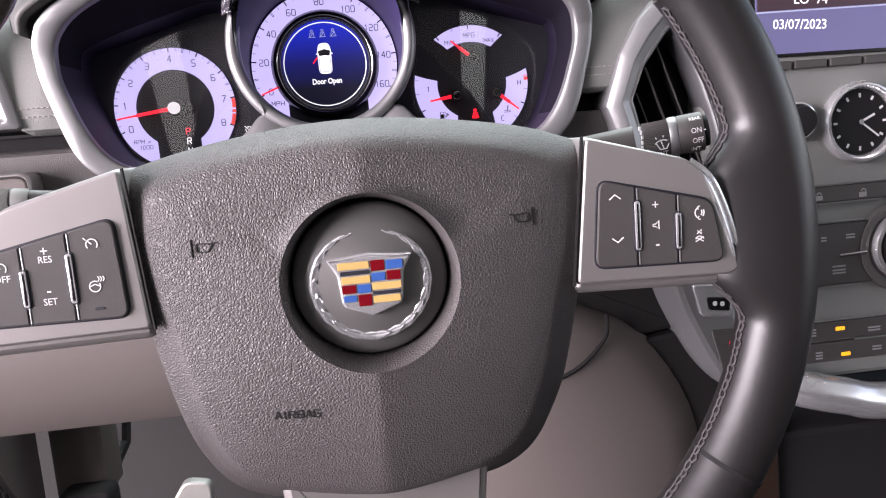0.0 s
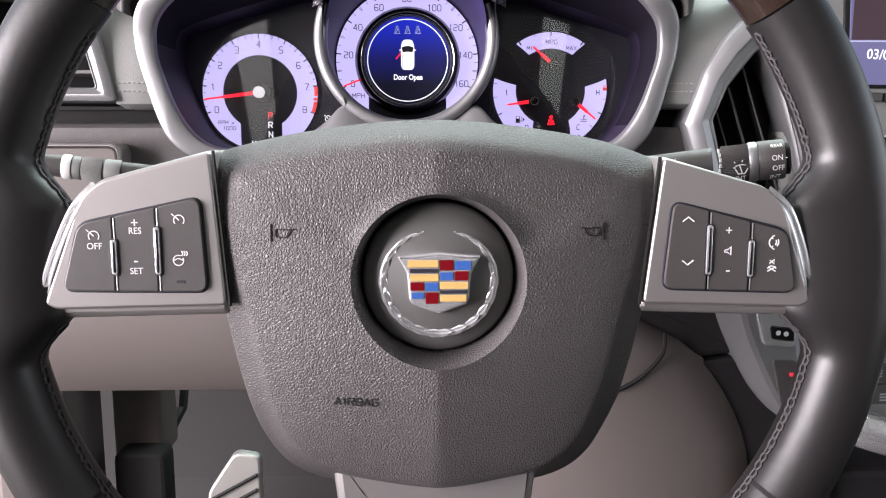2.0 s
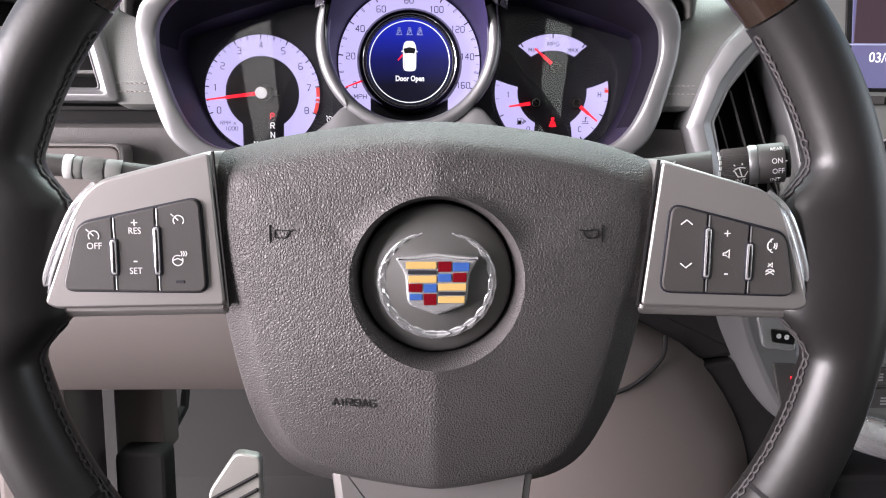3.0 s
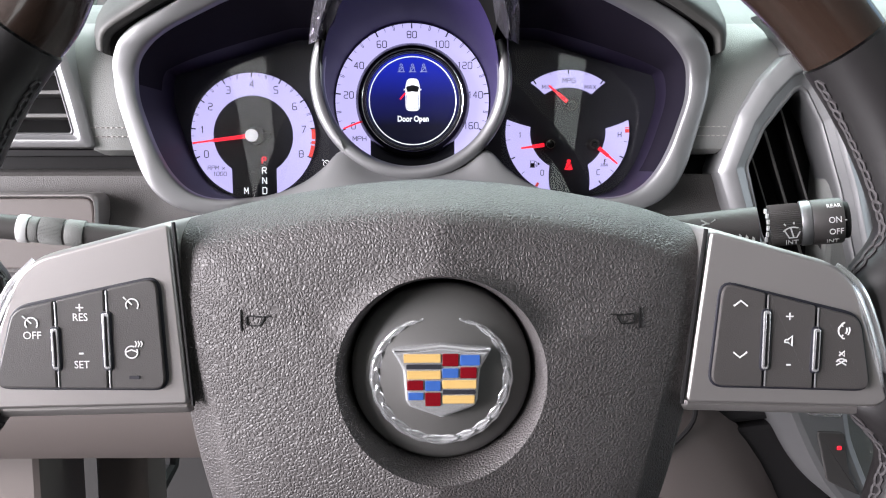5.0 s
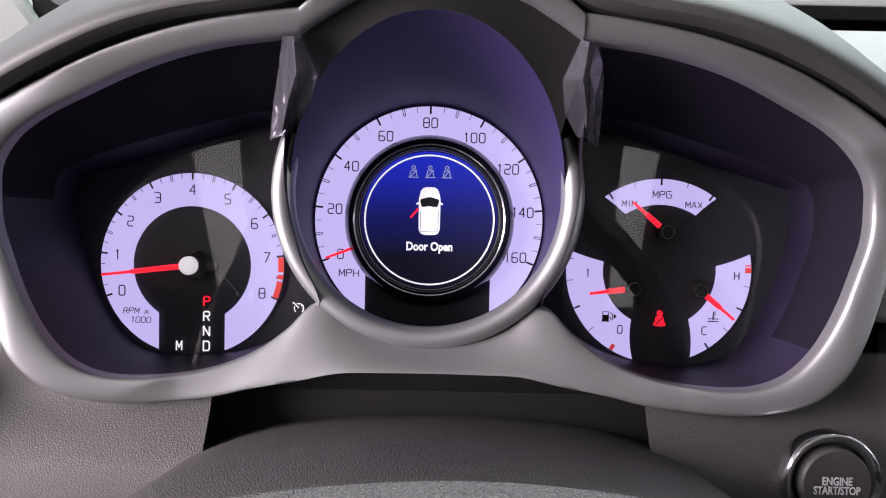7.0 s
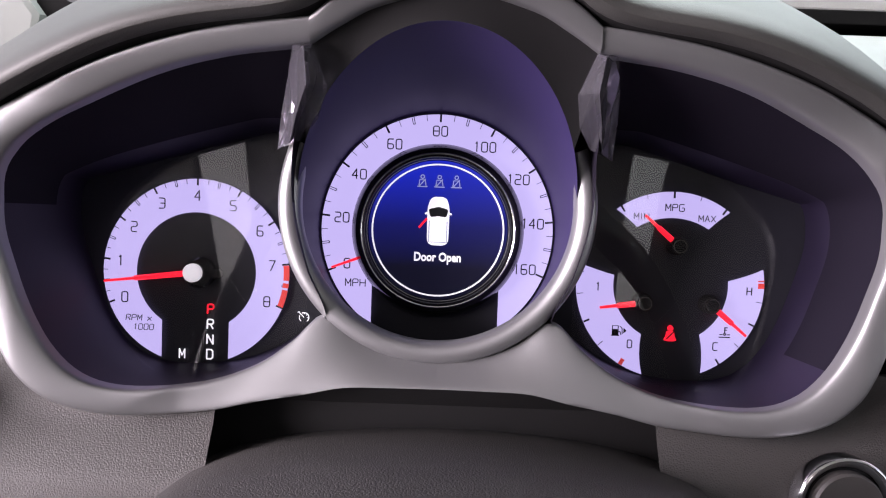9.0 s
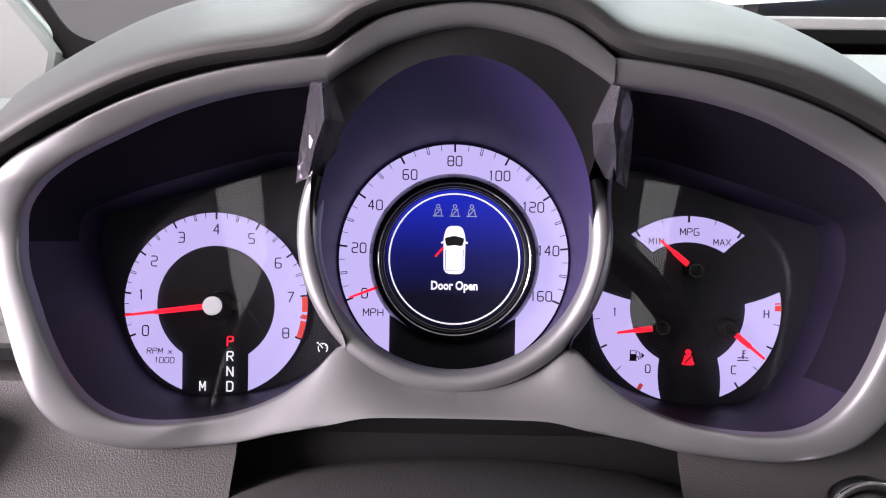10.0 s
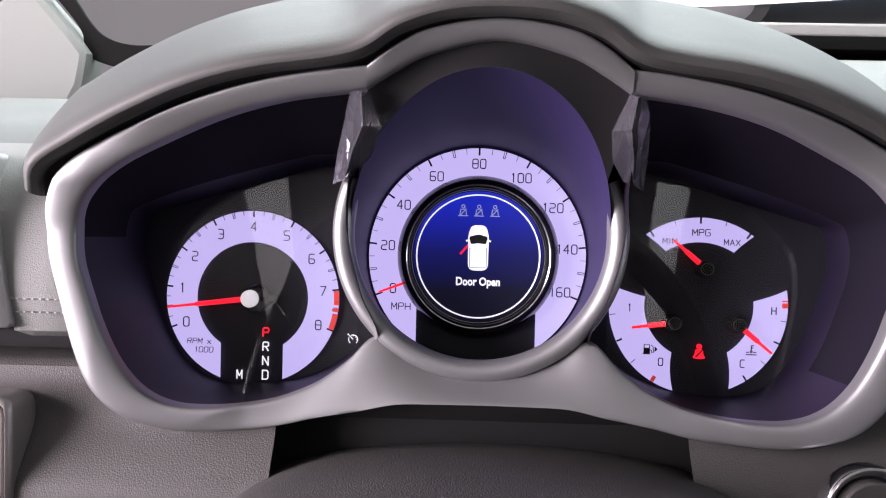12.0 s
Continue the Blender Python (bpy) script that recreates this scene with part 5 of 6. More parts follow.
lip = lip + [Vector((flip((p.x, 0.0, p.y)).x, p.y)) for p in lip[-2::-1]]


def brow(profile):
    """Sweeps (offset, depth) pairs along the lip."""
    rows = []
    for off, dy in profile:
        row = []
        for i, p in enumerate(lip):
            a, b = lip[max(i - 1, 0)], lip[min(i + 1, len(lip) - 1)]
            t = (b - a).normalized()
            nrm = Vector((-t.y, t.x))
            if nrm.y < 0:
                nrm = -nrm
            ends = min(1.0, min(i, len(lip) - 1 - i) / 7)
            side = 0.80 + 0.20 * ends
            sm = 0.5 * nrm + 0.5 * Vector((0.9 * p.x / 0.18, 1.0)).normalized()
            o = min(off, 0.058) * side
            q = p + sm * o + Vector((-0.002 * min(1, max(0, off - 0.002) / 0.03), max(0, off - 0.058)))
            row.append(Vector((q.x, bez_y(p.y) - 0.002 + dy, q.y)))
        rows.append(row)
    return loft(rows, False)


hood = thing("cluster_brow", "dark grey vinyl brow arching over the instrument cluster", "dashboard brow")
part("groove", brow([(-0.008, 0.030), (-0.0052, 0.012), (-0.0040, 0.006), (-0.0034, 0.005), (-0.0030, 0.0012)]), MATT, hood, "black gap above the bezel", smooth=60)
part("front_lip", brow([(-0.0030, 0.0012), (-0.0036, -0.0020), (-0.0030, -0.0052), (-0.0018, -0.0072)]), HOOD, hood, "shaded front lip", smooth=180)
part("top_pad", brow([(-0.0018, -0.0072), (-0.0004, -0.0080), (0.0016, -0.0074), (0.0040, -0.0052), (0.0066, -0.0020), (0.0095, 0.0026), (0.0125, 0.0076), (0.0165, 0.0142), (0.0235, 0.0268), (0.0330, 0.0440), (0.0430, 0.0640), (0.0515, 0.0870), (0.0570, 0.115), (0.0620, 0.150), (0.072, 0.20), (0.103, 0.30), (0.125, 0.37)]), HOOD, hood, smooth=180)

# centre air vent
vent = thing("centre_air_vent", "angular air vent with a bright silver frame and upright vanes", "air vent", group="air vents")
VO = [(0.1885, -0.0466), (0.2000, -0.0129), (0.2128, 0.0080), (0.2276, 0.0225), (0.2400, 0.0270), (0.2500, 0.0200), (0.2640, -0.0100), (0.2800, -0.0560), (0.2960, -0.1200), (0.2290, -0.1270), (0.2060, -0.0960)]
VI = [(0.2087, -0.0440), (0.2180, -0.0215), (0.2265, -0.0105), (0.2340, -0.0010), (0.2370, 0.0020), (0.2410, -0.0010), (0.2510, -0.0190), (0.2640, -0.0580), (0.2780, -0.1120), (0.2340, -0.1180), (0.2190, -0.0850)]


def poly_frame(out, inn, y, r=0.003, hump=0.001):
    o, i_ = rounded(out, r, 3), rounded(inn, r, 3)
    rows = []
    for f, dy in ((0.0, 0.03), (0.0, 0.0022), (0.05, 0.0008), (0.25, -hump * 0.45), (0.42, -hump), (0.47, -hump * 1.05), (0.52, -hump * 0.8), (0.58, 0.0010), (0.84, 0.0036), (0.90, 0.0030), (0.96, 0.0038), (1.0, 0.006), (1.0, 0.03)):
        rows.append([Vector((a.lerp(b, f).x, y + dy, a.lerp(b, f).y)) for a, b in zip(o, i_)])
    return loft(rows, True)


part("frame", poly_frame(VO, VI, -0.0665, 0.002, 0.0025), SILVER, vent, "bright satin silver frame")
part("frame_tab", plate(rounded([(0.2290, 0.0235), (0.2304, 0.0285), (0.2246, 0.0400), (0.2137, 0.0494), (0.2311, 0.0527), (0.2446, 0.0467), (0.2480, 0.0300), (0.2440, 0.0245)], 0.003, 3), -0.04, -0.0655, 0.002), SILVER, vent)
part("duct", plate([Vector(p) for p in VO], 0.02, -0.030, 0.001), MATT, vent)
for x0, z0, r in ((0.2148, -0.0388, 0.0005), (0.2219, -0.0219, 0.0009), (0.2309, -0.0068, 0.0007)):
    low = (x0 + 0.345 * (z0 + 0.114), -0.114)
    bm = loft([[Vector((vx + dx, y, vz)) for dx, y in ((0.0, -0.050), (0.0012, -0.050), (0.0060, -0.028), (0.0048, -0.028))] for vx, vz in (low, (x0, z0))], True, True, True)
    vane = part("vane", bm, MATT, vent, smooth=0)
    part("vane_edge", tube([(low[0] + 0.0006, -0.0502, low[1]), (x0 + 0.0006, -0.0502, z0)], r, 6), CAPGREY, vane, "grey front edge")

# outer air vent
vent2 = thing("outer_air_vent", "air vent with a white-silver frame at the end of the dashboard", "air vent", group="air vents")
VO2 = [(-0.1905, -0.0318), (-0.1960, -0.0040), (-0.2090, 0.0420), (-0.3000, 0.0480), (-0.3050, -0.0310)]
VI2 = [(-0.2050, -0.0225), (-0.2100, -0.0020), (-0.2180, 0.0330), (-0.2920, 0.0370), (-0.2960, -0.0220)]


part("frame", poly_frame(VO2, VI2, -0.063), SILVER, vent2, "white-silver frame")
part("duct", plate([Vector(p) for p in VO2], 0.02, -0.030, 0.001), MATT, vent2)
for z in (-0.012, 0.002, 0.016):
    part("vane", box(-0.296, -0.203, -0.055, -0.028, z - 0.0012, z + 0.0012, 0.0004, 0.0006), CAPGREY, vent2)

# headlamp switch panel
lamp = thing("headlamp_switch_panel", "taupe headlamp switch panel set into the lower dash", "switch panel")
part("surround", poly_frame([(-0.1880, -0.0590), (-0.1880, -0.1080), (-0.3000, -0.1080), (-0.3000, -0.0590)], [(-0.1920, -0.0625), (-0.1920, -0.1045), (-0.2960, -0.1045), (-0.2960, -0.0625)], -0.0665, 0.006), TRIM, lamp, "pale surround")
part("face", plate(rounded([(-0.1915, -0.062), (-0.1915, -0.105), (-0.2965, -0.105), (-0.2965, -0.062)], 0.006, 4), -0.050, -0.0655, 0.001), TAUPE, lamp)

# start button
start = thing("start_button", "round black engine start button with a chrome ring", "start button")
part("chrome_ring", lathe(0.1563, -0.0945, [(0.0186, -0.062), (0.0186, -0.0685), (0.0182, -0.0694), (0.0176, -0.0698), (0.0162, -0.0690), (0.0146, -0.0672), (0.0143, -0.064)], 48, False), CHROME, start, "chrome ring")
part("gloss_ring", lathe(0.1563, -0.0945, [(0.0147, -0.0660), (0.0142, -0.0668), (0.0130, -0.0666)], 48, False), GLOSS, start)
part("button", lathe(0.1563, -0.0945, [(0.0134, -0.064), (0.0132, -0.0706), (0.0124, -0.0716), (0.004, -0.0712), (0.001, -0.0711)], 48), KEY, start)
word("ENGINE", 0.0042, 0.1563, -0.0716, -0.0934, PRINT, start, wide=0.76, bold=0.00008)
word("START/STOP", 0.0042, 0.1563, -0.0716, -0.0969, PRINT, start, wide=0.74, bold=0.00008)
part("green_lamp", box(0.1612, 0.1650, -0.0719, -0.0712, -0.1032, -0.1014, 0.0001, 0.0004), GREENGLOW, start, "lit green lamp")
part("dark_lamp", box(0.1478, 0.1512, -0.0717, -0.0712, -0.1032, -0.1016, 0.0001, 0.0004), INK, start)

# ---- centre stack ----
stack = thing("centre_stack", "dark grey centre stack with screen, clock and controls", "centre stack")
part("panel", plate(rounded([(0.262, 0.046), (0.56, 0.046), (0.56, -0.262), (0.290, -0.262), (0.262, -0.13)], 0.012, 4), 0.02, -0.055, 0.004), DASH, stack)
part("side_trim", plate([Vector(p) for p in spline([(0.2220, -0.1200), (0.2290, -0.1500), (0.2337, -0.1776), (0.2438, -0.2063), (0.2653, -0.2472), (0.2900, -0.2720), (0.3000, -0.2600), (0.2830, -0.2150), (0.2780, -0.1700), (0.2760, -0.1200)], 60, True)], 0.0, -0.062, 0.005), SILVER, stack, "silver side trim")
part("trim_panel", plate(rounded([(0.2588, -0.2122), (0.2770, -0.2130), (0.2810, -0.2380), (0.2900, -0.2560), (0.2672, -0.2455)], 0.003, 3), -0.05, -0.0632, 0.001), KEY, stack, "dark grey switch panel")
part("red_lamp", box(0.2722, 0.2750, -0.0640, -0.0628, -0.2244, -0.2220, 0.0002, 0.0006), REDGLOW, stack, "lit red lamp")
sur = part("switch_surround", plate(rounded([(0.2451, -0.1766), (0.2750, -0.1790), (0.2745, -0.2040), (0.2515, -0.2016)], 0.004, 4), -0.055, -0.0642, 0.0015), POLISH, stack, "bright switch surround")
part("trim_switch", plate(rounded([(0.2550, -0.1868), (0.2730, -0.1888), (0.2730, -0.1990), (0.2568, -0.1968)], 0.002, 4), -0.060, -0.0650, 0.0010), GLOSS, sur, "black rocker switch")
part("switch_icon", strokes([arc(0.2612, -0.1922, 0.0010, 0, 360, 10), arc(0.2668, -0.1930, 0.0010, 0, 360, 10)], 0.0016, -0.0650), PRINT, sur, smooth=0)
part("screen_frame", plate(rounded([(0.296, 0.044), (0.55, 0.044), (0.55, -0.0260), (0.300, -0.0225)], 0.004, 3), -0.050, -0.0570, 0.001), GLOSS, stack)
scr = part("screen", plate([Vector(p) for p in [(0.300, 0.041), (0.545, 0.041), (0.545, -0.0225), (0.303, -0.0200)]], -0.0560, -0.0576, 0.0002), SCREENGLOW, stack, "violet information screen", smooth=0)
SLOPE = pose(0, 0, 0, 0, 3.0, 0)
word("03/07/2023", 0.0094, 0.3340, -0.0578, -0.0010, WHITEGLOW, scr, "date", turn=SLOPE, wide=0.95)
part("screen_header", box(0.3025, 0.5445, -0.0580, -0.0574, 0.0096, 0.0406, 0.0001, 0.0004), SCREENDARK, scr, "dark maroon upper half", smooth=0)
word("LO  74", 0.0090, 0.3420, -0.0582, 0.0155, WHITEGLOW, scr, "reading", turn=SLOPE)
part("screen_line", box(0.299, 0.545, -0.0579, -0.0576, 0.0082, 0.0092, 0.0001, 0.0002), DIMGLOW, scr)
for k in range(9):
    part("preset_key", box(0.302 + k * 0.0265, 0.326 + k * 0.0265, -0.0600, -0.050, -0.0315, -0.0255, 0.0008, 0.0012), KEY, stack)
clock = thing("dashboard_clock", "round analogue clock with a chrome ring and dark face", "clock")
CX, CZ = 0.3790, -0.0722
part("ring", lathe(CX, CZ, [(0.0292, -0.050), (0.0292, -0.0585), (0.0287, -0.0610), (0.0276, -0.0627), (0.0262, -0.0630), (0.0249, -0.0618), (0.0240, -0.0592), (0.0234, -0.0560)], 56, False), POLISH, clock, "chrome ring")
face = part("face", lathe(CX, CZ, [(0.0240, -0.0560), (0.0236, -0.0572)], 56), MATT, clock, "dark clock face", smooth=0)
for k in range(12):
    a = radians(k * 30)
    part("hour_mark", strokes([[(CX + 0.0175 * math.cos(a), CZ + 0.0175 * math.sin(a)), (CX + 0.0205 * math.cos(a), CZ + 0.0205 * math.sin(a))]], 0.0016, -0.0573), PRINT, face, smooth=0)
part("hour_hand", strokes([[(CX, CZ), (CX + 0.011, CZ + 0.005)]], 0.0016, -0.0580), PRINT, face, smooth=0)
part("minute_hand", strokes([[(CX, CZ), (CX + 0.014, CZ - 0.011)]], 0.0012, -0.0584), PRINT, face, smooth=0)
part("pin", lathe(CX, CZ, [(0.0022, -0.057), (0.0020, -0.0595)], 16), CHROME, face)
for x, z, r, name in ((0.3285, -0.0677, 0.0108, "audio_knob"), (0.4120, -0.1650, 0.0200, "tuning_knob")):
    kn = part(name, lathe(x, z, [(r, -0.050), (r, -0.066), (r * 0.9, -0.070), (r * 0.2, -0.0705)], 40), MATT, stack)
    part("knob_ring", lathe(x, z, [(r * 1.28, -0.052), (r * 1.28, -0.0610), (r * 1.22, -0.0640), (r * 1.10, -0.0648), (r * 1.02, -0.0630), (r, -0.058)], 40, False), POLISH, kn, "bright ring")
part("knob_dish", lathe(0.4120, -0.1650, [(0.0345, -0.0560), (0.0340, -0.0600), (0.0310, -0.0606), (0.0250, -0.0575)], 48, False), CAPGREY, stack, "dark grey dish round the knob")
for z0, z1 in ((-0.1285, -0.1165), (-0.1900, -0.1440), (-0.2318, -0.2175), (-0.2480, -0.2332)):
    part("control_panel", plate(rounded([(0.3180, z0), (0.5500, z0), (0.5500, z1), (0.3180, z1)], 0.004, 4), -0.050, -0.0588, 0.0012), KEY, stack, "dark grey control panel")
for x0, x1, z, tall in ((0.320, 0.548, -0.1150, 0.0008), (0.322, 0.395, -0.1288, 0.0006), (0.322, 0.380, -0.1426, 0.0008), (0.346, 0.378, -0.1905, 0.0007), (0.320, 0.548, -0.2160, 0.0008), (0.373, 0.548, -0.2325, 0.0006)):
    part("bright_line", tube([(x0, -0.0588, z), (x0 + 0.003, -0.0596, z), (x1 - 0.003, -0.0596, z), (x1, -0.0588, z)], tall, 6), SILVER, stack, "thin silver line")
for x, z in ((0.3613, -0.2232), (0.3657, -0.2432)):
    part("amber_lamp", box(x - 0.0036, x + 0.0036, -0.0594, -0.0584, z - 0.0014, z + 0.0014, 0.0002, 0.0008), AMBERGLOW, stack, "lit amber lamp")


def key_mark(x, z, w, rows):
    """Small printed signs that cannot be read, as bars."""
    part("key_mark", strokes([[(x - w, z + (k - (rows - 1) / 2) * 0.0022), (x + w, z + (k - (rows - 1) / 2) * 0.0022)] for k in range(rows)], 0.0012, -0.0588), DIMPRINT, stack, smooth=0)


for x, z, w, rows in ((0.3491, -0.1549, 0.0022, 2), (0.3700, -0.1543, 0.0036, 2), (0.3608, -0.1760, 0.0052, 1), (0.3608, -0.1800, 0.0052, 2), (0.3402, -0.2245, 0.0020, 3), (0.3885, -0.2262, 0.0050, 2), (0.3444, -0.2424, 0.0028, 3), (0.3908, -0.2412, 0.0038, 2)):
    key_mark(x, z, w, rows)
part("lock_icon", merge(strokes([[(0.3799 - 0.0030, -0.1245), (0.3799 + 0.0030, -0.1245)]], 0.0036, -0.0588), strokes([arc(0.3806, -0.1222, 0.0017, 0, 180, 8)], 0.0008, -0.0588)), DIMPRINT, stack, smooth=0)
part("lock_icon", merge(strokes([[(0.3460 - 0.0026, -0.1245), (0.3460 + 0.0026, -0.1245)]], 0.0034, -0.0588), strokes([arc(0.3460, -0.1222, 0.0016, 0, 180, 8)], 0.0008, -0.0588)), DIMPRINT, stack, smooth=0)
part("chrome_sliver", tube([(0.3615, -0.0590, -0.1680), (0.372, -0.0605, -0.1672), (0.3815, -0.0600, -0.1670)], 0.0014, 8), CHROME, stack)
part("bottom_trim", tube(spline([(0.306, -0.050, -0.256), (0.326, -0.062, -0.264), (0.36, -0.066, -0.273), (0.40, -0.066, -0.281), (0.56, -0.066, -0.290)], 30), 0.0142, 16, 0.9), POLISH, stack, "bright silver trim below the controls")
console = thing("centre_console", "black console with a dark red-brown front below the centre stack", "console")
part("front_panel", box(0.292, 0.60, -0.050, 0.05, -0.60, -0.302, 0.006, 0.01), MATT, console)
part("edge_trim", plate(rounded([(0.285, -0.292), (0.313, -0.296), (0.318, -0.60), (0.300, -0.60)], 0.004, 3), -0.03, -0.056, 0.003), WOOD, console, "dark red-brown edge trim")
side = thing("console_side", "black plastic side of the centre console", "console")
part("side_panel", plate(rounded([(0.06, -0.125), (0.236, -0.115), (0.250, -0.19), (0.262, -0.222), (0.10, -0.24)], 0.006, 3), 0.06, -0.010, 0.004), MATT, side)
part("lower_side_panel", plate(rounded([(0.10, -0.242), (0.263, -0.224), (0.270, -0.24), (0.300, -0.27), (0.31, -0.60), (0.20, -0.60), (0.12, -0.30)], 0.006, 3), 0.06, -0.011, 0.004), MATT, side)

# ---- knee bolster and footwell ----
bol = thing("knee_bolster", "taupe plastic knee bolster below the steering column", "knee bolster")


def bolster():
    top = spline([(-0.60, -0.125), (-0.25, -0.125), (0.02, -0.130), (0.110, -0.158), (0.172, -0.190), (0.224, -0.220), (0.2615, -0.2737), (0.275, -0.33), (0.278, -0.45)], 60)
    bot = spline([(-0.60, -0.2475), (-0.25, -0.2475), (-0.06, -0.2490), (0.01, -0.2560), (0.03, -0.280), (0.035, -0.31), (0.036, -0.35), (0.037, -0.40), (0.038, -0.45)], 60)
    rows = []
    for f, dy in ((0.0, 0.05), (0.0, 0.012), (0.04, 0.004), (0.15, -0.006), (0.4, -0.014), (0.7, -0.010), (0.93, 0.004), (1.0, 0.012), (1.0, 0.05)):
        rows.append([Vector((a.lerp(b, f).x, -0.020 + dy, a.lerp(b, f).y)) for a, b in zip(top, bot)])
    return loft(rows, False)


part("panel", bolster(), TAUPE, bol)
part("seam", tube(spline([(0.1955, -0.0200, -0.2035), (0.190, -0.0285, -0.2200), (0.1620, -0.0335, -0.2410), (0.120, -0.0345, -0.2500), (0.06, -0.034, -0.2540)], 30), 0.0016, 6), MATT, bol)
foot = thing("footwell", "dark carpeted footwell under the dashboard", "footwell")
for name, rows in (("bulkhead_carpet", ((0.30, -0.12), (0.30, -0.46))), ("toe_board", ((0.30, -0.46), (0.20, -0.54), (0.10, -0.62))), ("floor_mat", ((0.10, -0.62), (-0.25, -0.685), (-0.60, -0.75)))):
    part(name, loft([[Vector((x, y, z)) for x in steps(-0.60, 0.30, 6)] for y, z in rows], False), CARPET, foot)
thing("kick_panel", "taupe plastic kick panel beside the footwell", "kick panel", box(-0.345, -0.2835, 0.03, 0.10, -0.60, -0.235, 0.006, 0.01), TAUPE)
thing("fuse_box_cover", "light grey plastic cover in the footwell", "cover", box(-0.2745, -0.2290, 0.10, 0.14, -0.350, -0.20, 0.004, 0.006), TAUPE)
pedal = thing("brake_pedal", "dark rubber brake pedal", "pedal", group="pedals")
part("pad", box(-0.266, -0.2205, 0.075, 0.10, -0.44, -0.334, 0.004, 0.008), MATT, pedal)
part("arm", tube([(-0.243, 0.09, -0.36), (-0.238, 0.18, -0.33), (-0.232, 0.24, -0.16)], 0.007, 8), MATT, pedal)
pedal2 = thing("accelerator_pedal", "bright metal pedal plate with slanted dark ribs", "pedal", group="pedals")
part("plate", plate(rounded([(-0.176, -0.43), (-0.130, -0.43), (-0.130, -0.328), (-0.152, -0.324), (-0.176, -0.360)], 0.006, 3), 0.06, 0.050, 0.002), METALPED, pedal2)
for k in range(5):
    z = -0.42 + k * 0.0135
    part("rib", tube([(-0.173, 0.0492, z), (-0.133, 0.0492, z + 0.022)], 0.0018, 6), MATT, pedal2)

# ---- cabin shell ----
def world_box(name, label, category, x0, x1, y0, y1, z0, z1, material, kind="structure"):
    return thing(name, label, category, box(x0, x1, y0, y1, z0, z1, 0.004, 0.006), material, kind=kind, at=Matrix.Identity(4))


world_box("ceiling", "pale fabric headliner of the cabin", "headliner", -0.75, 1.25, -2.3, 0.12, 1.66, 1.70, HEADLINER)
world_box("wall_east", "dark plastic door panel of the far side", "door panel", 1.25, 1.30, -0.95, 0.9, 0.40, 1.16, LOWER)
# Unseen full-height rear panels, added to keep open sky out of the lens.
world_box("blind_side_east", "unseen taupe panel added to close the rear far side", "cabin side", 1.25, 1.30, -2.3, -0.95, 0.40, 1.70, SEATING)
world_box("wall_west", "dark plastic sill below the open door", "door sill", -0.80, -0.75, -0.95, 0.9, 0.40, 0.62, LOWER)
world_box("blind_side_west", "unseen taupe panel added to close the rear near side", "cabin side", -0.80, -0.75, -2.3, -0.95, 0.40, 1.70, SEATING)
world_box("wall_rear", "unseen taupe panel added to close the cabin's rear", "cabin rear", -0.75, 1.25, -2.35, -2.3, 0.40, 1.66, SEATING)
world_box("floor", "dark carpeted cabin floor", "floor", -0.75, 1.25, -2.3, 0.5, 0.36, 0.40, CARPET)
world_box("wall_front", "dark bulkhead ahead of the footwell", "bulkhead", -0.75, 1.25, 0.55, 0.60, 0.36, 1.16, MATT)


pl = thing("pillar_west", "pale fabric windscreen pillar", "pillar", plate(spline([(-0.3581, 0.1708), (-0.3778, 0.1949), (-0.4036, 0.2250), (-0.4700, 0.2950), (-0.5900, 0.3900), (-0.9000, 0.6000), (-0.9500, 0.10), (-0.44, 0.09)], 60, True), 0.36, 0.33, 0.008), PILLAR, kind="structure")
part("windscreen_border", plate(spline([(-0.3560, 0.1660), (-0.3700, 0.1940), (-0.3960, 0.2260), (-0.4600, 0.2960), (-0.4400, 0.3000), (-0.3820, 0.2300), (-0.3620, 0.2020), (-0.3460, 0.1880), (-0.3200, 0.1810), (-0.2600, 0.1800), (-0.2600, 0.1500)], 80, True), 0.345, 0.340, 0.001), FRIT, pl, "black printed windscreen edge")
ledge = thing("windscreen_ledge", "grey ledge with a black demister slot at the windscreen", "dashboard ledge", kind="structure")
part("ledge", box(0.20, 0.95, 0.33, 0.46, 0.1960, 0.2095, 0.003, 0.004), DASH, ledge)
part("demister_slot", box(0.20, 0.95, 0.325, 0.40, 0.1840, 0.1965, 0.001, 0.002), FRIT, ledge)
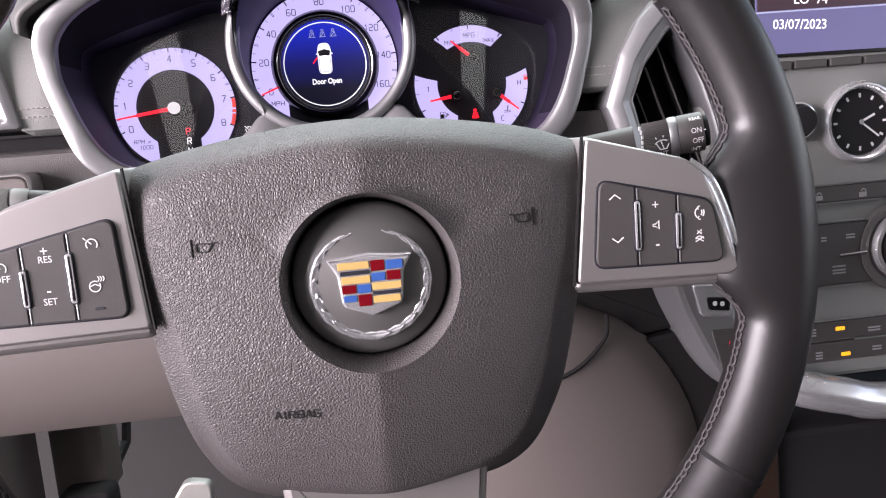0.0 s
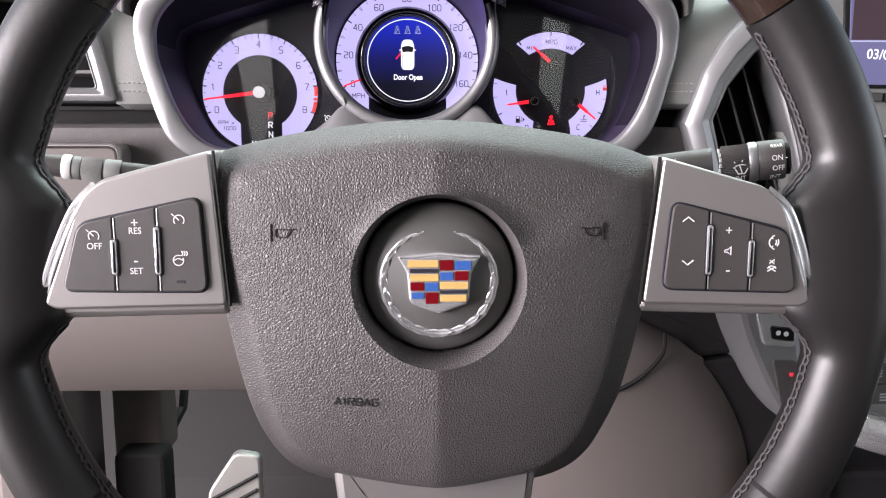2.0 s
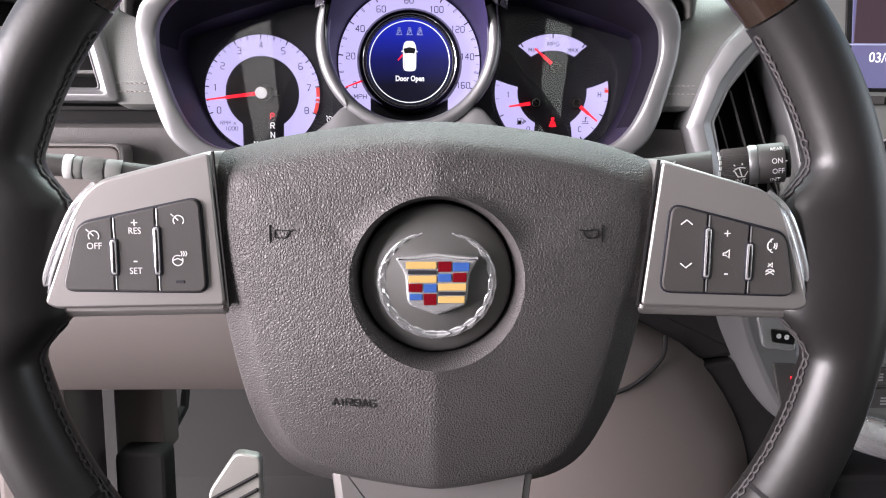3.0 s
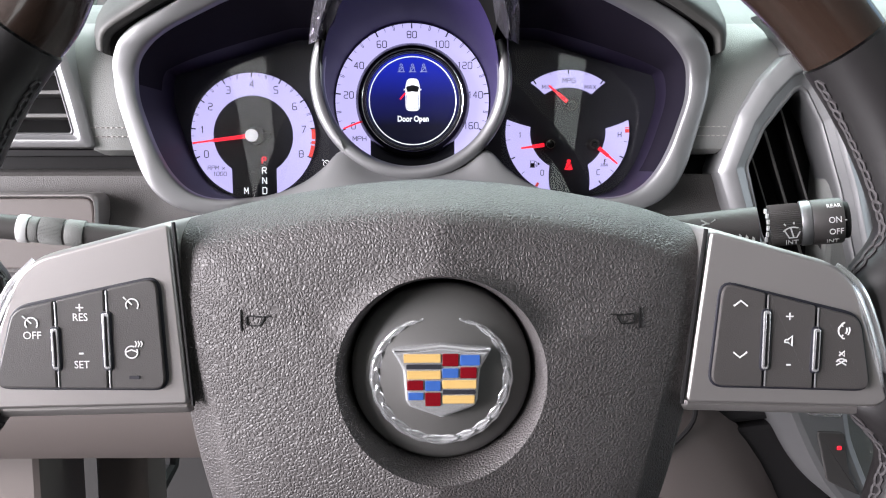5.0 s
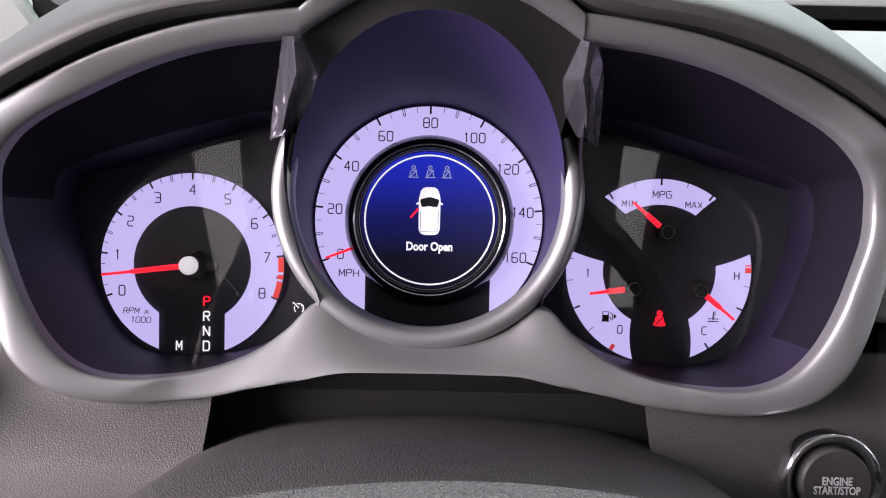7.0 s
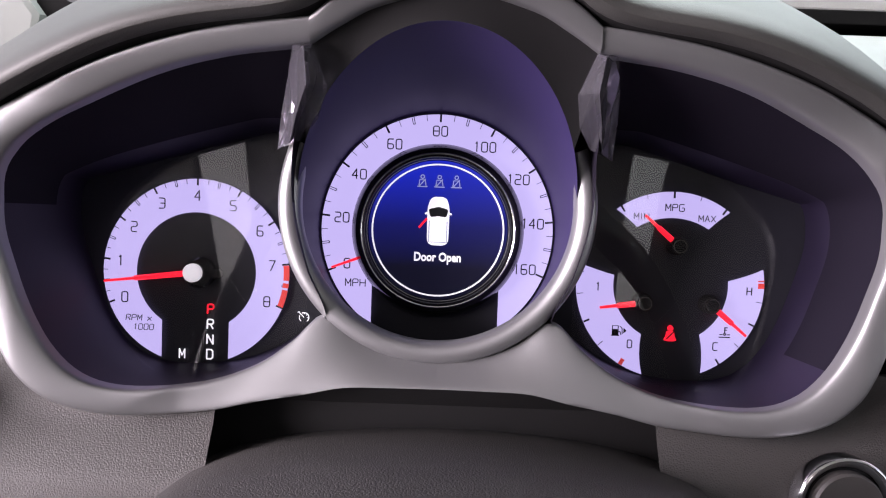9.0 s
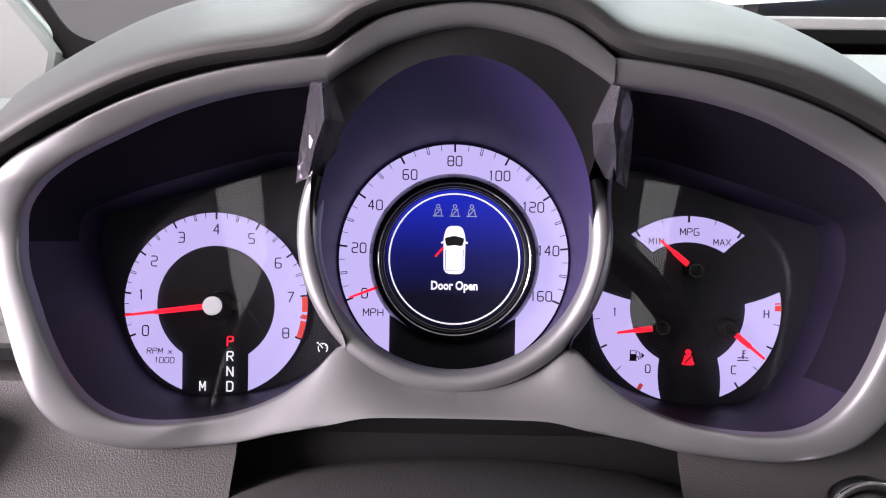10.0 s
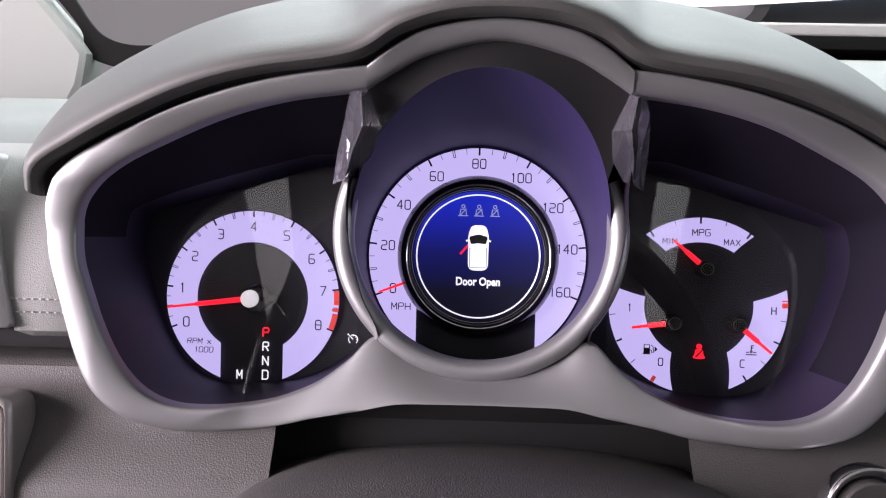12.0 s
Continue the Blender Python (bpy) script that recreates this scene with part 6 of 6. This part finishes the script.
wind = thing("window_1", "clear raked windscreen", "windscreen", loft([[Vector((x, 0.86 - 0.10 * ((x - 0.25) / 0.8) ** 2, 1.12)) for x in steps(-0.60, 1.15, 16)], [Vector((x, 0.12, 1.68)) for x in steps(-0.50, 1.05, 16)]], False), GLASS, kind="structure", at=Matrix.Identity(4))
wind.visible_shadow = False

# ---- outside ----
ground = thing("ground", "worn grey asphalt yard", "ground", loft([[Vector((x, y, 0)) for x in (-400, 400)] for y in (-400, 400)], False), ASPHALT, kind="structure", at=Matrix.Identity(4))
thing("yard_wall", "tan block wall beyond the yard", "wall", box(-14, 4, 12, 12.3, 0, 2.6, 0.01, 0.02), WALLTAN, kind="structure", at=Matrix.Identity(4))


def parked_car():
    """A pale saloon that stands across the yard."""
    car = thing("parked_car", "white parked saloon car in the yard outside", "car", at=pose(3.6, 6.2, 0, 0, 0, 172))
    side = spline([(-2.25, 0.35), (-2.20, 0.75), (-1.95, 0.92), (-1.10, 1.02), (-0.55, 1.40), (0.30, 1.46), (1.00, 1.36), (1.65, 1.04), (2.15, 0.98), (2.28, 0.62), (2.22, 0.32)], 44)
    rows = []
    for w, k in ((-0.86, 0.90), (-0.88, 0.97), (-0.70, 1.0), (0.0, 1.012), (0.70, 1.0), (0.88, 0.97), (0.86, 0.90)):
        rows.append([Vector((p.x, w * (0.80 if p.y > 1.1 else 1.0), 0.30 + (p.y - 0.30) * k)) for p in side])
    body = part("body", loft(rows, False, True, True), CARWHITE, car)
    glass = rounded([(-0.95, 1.04), (-0.48, 1.36), (0.30, 1.41), (0.92, 1.32), (1.40, 1.06)], 0.08, 4)
    for w in (-0.84, 0.84):
        part("side_window", plate(glass, w * 0.94, w, 0.01), SKYGLASS, car)
    part("windscreen", loft([[Vector((-1.12, y, 1.05)) for y in (-0.70, 0, 0.70)], [Vector((-0.60, y, 1.40)) for y in (-0.60, 0, 0.60)]], False), SKYGLASS, car)
    for x in (-1.35, 1.40):
        for w in (-0.84, 0.84):
            wheel_ = part("wheel", lathe(x, 0.33, [(0.20, w), (0.33, w * 1.0), (0.33, w * 0.80), (0.10, w * 0.80)], 32), RUBBER, car)
            part("hub", lathe(x, 0.33, [(0.21, w * 1.005), (0.18, w * 1.02), (0.03, w * 1.02)], 24), SILVER, wheel_)


parked_car()
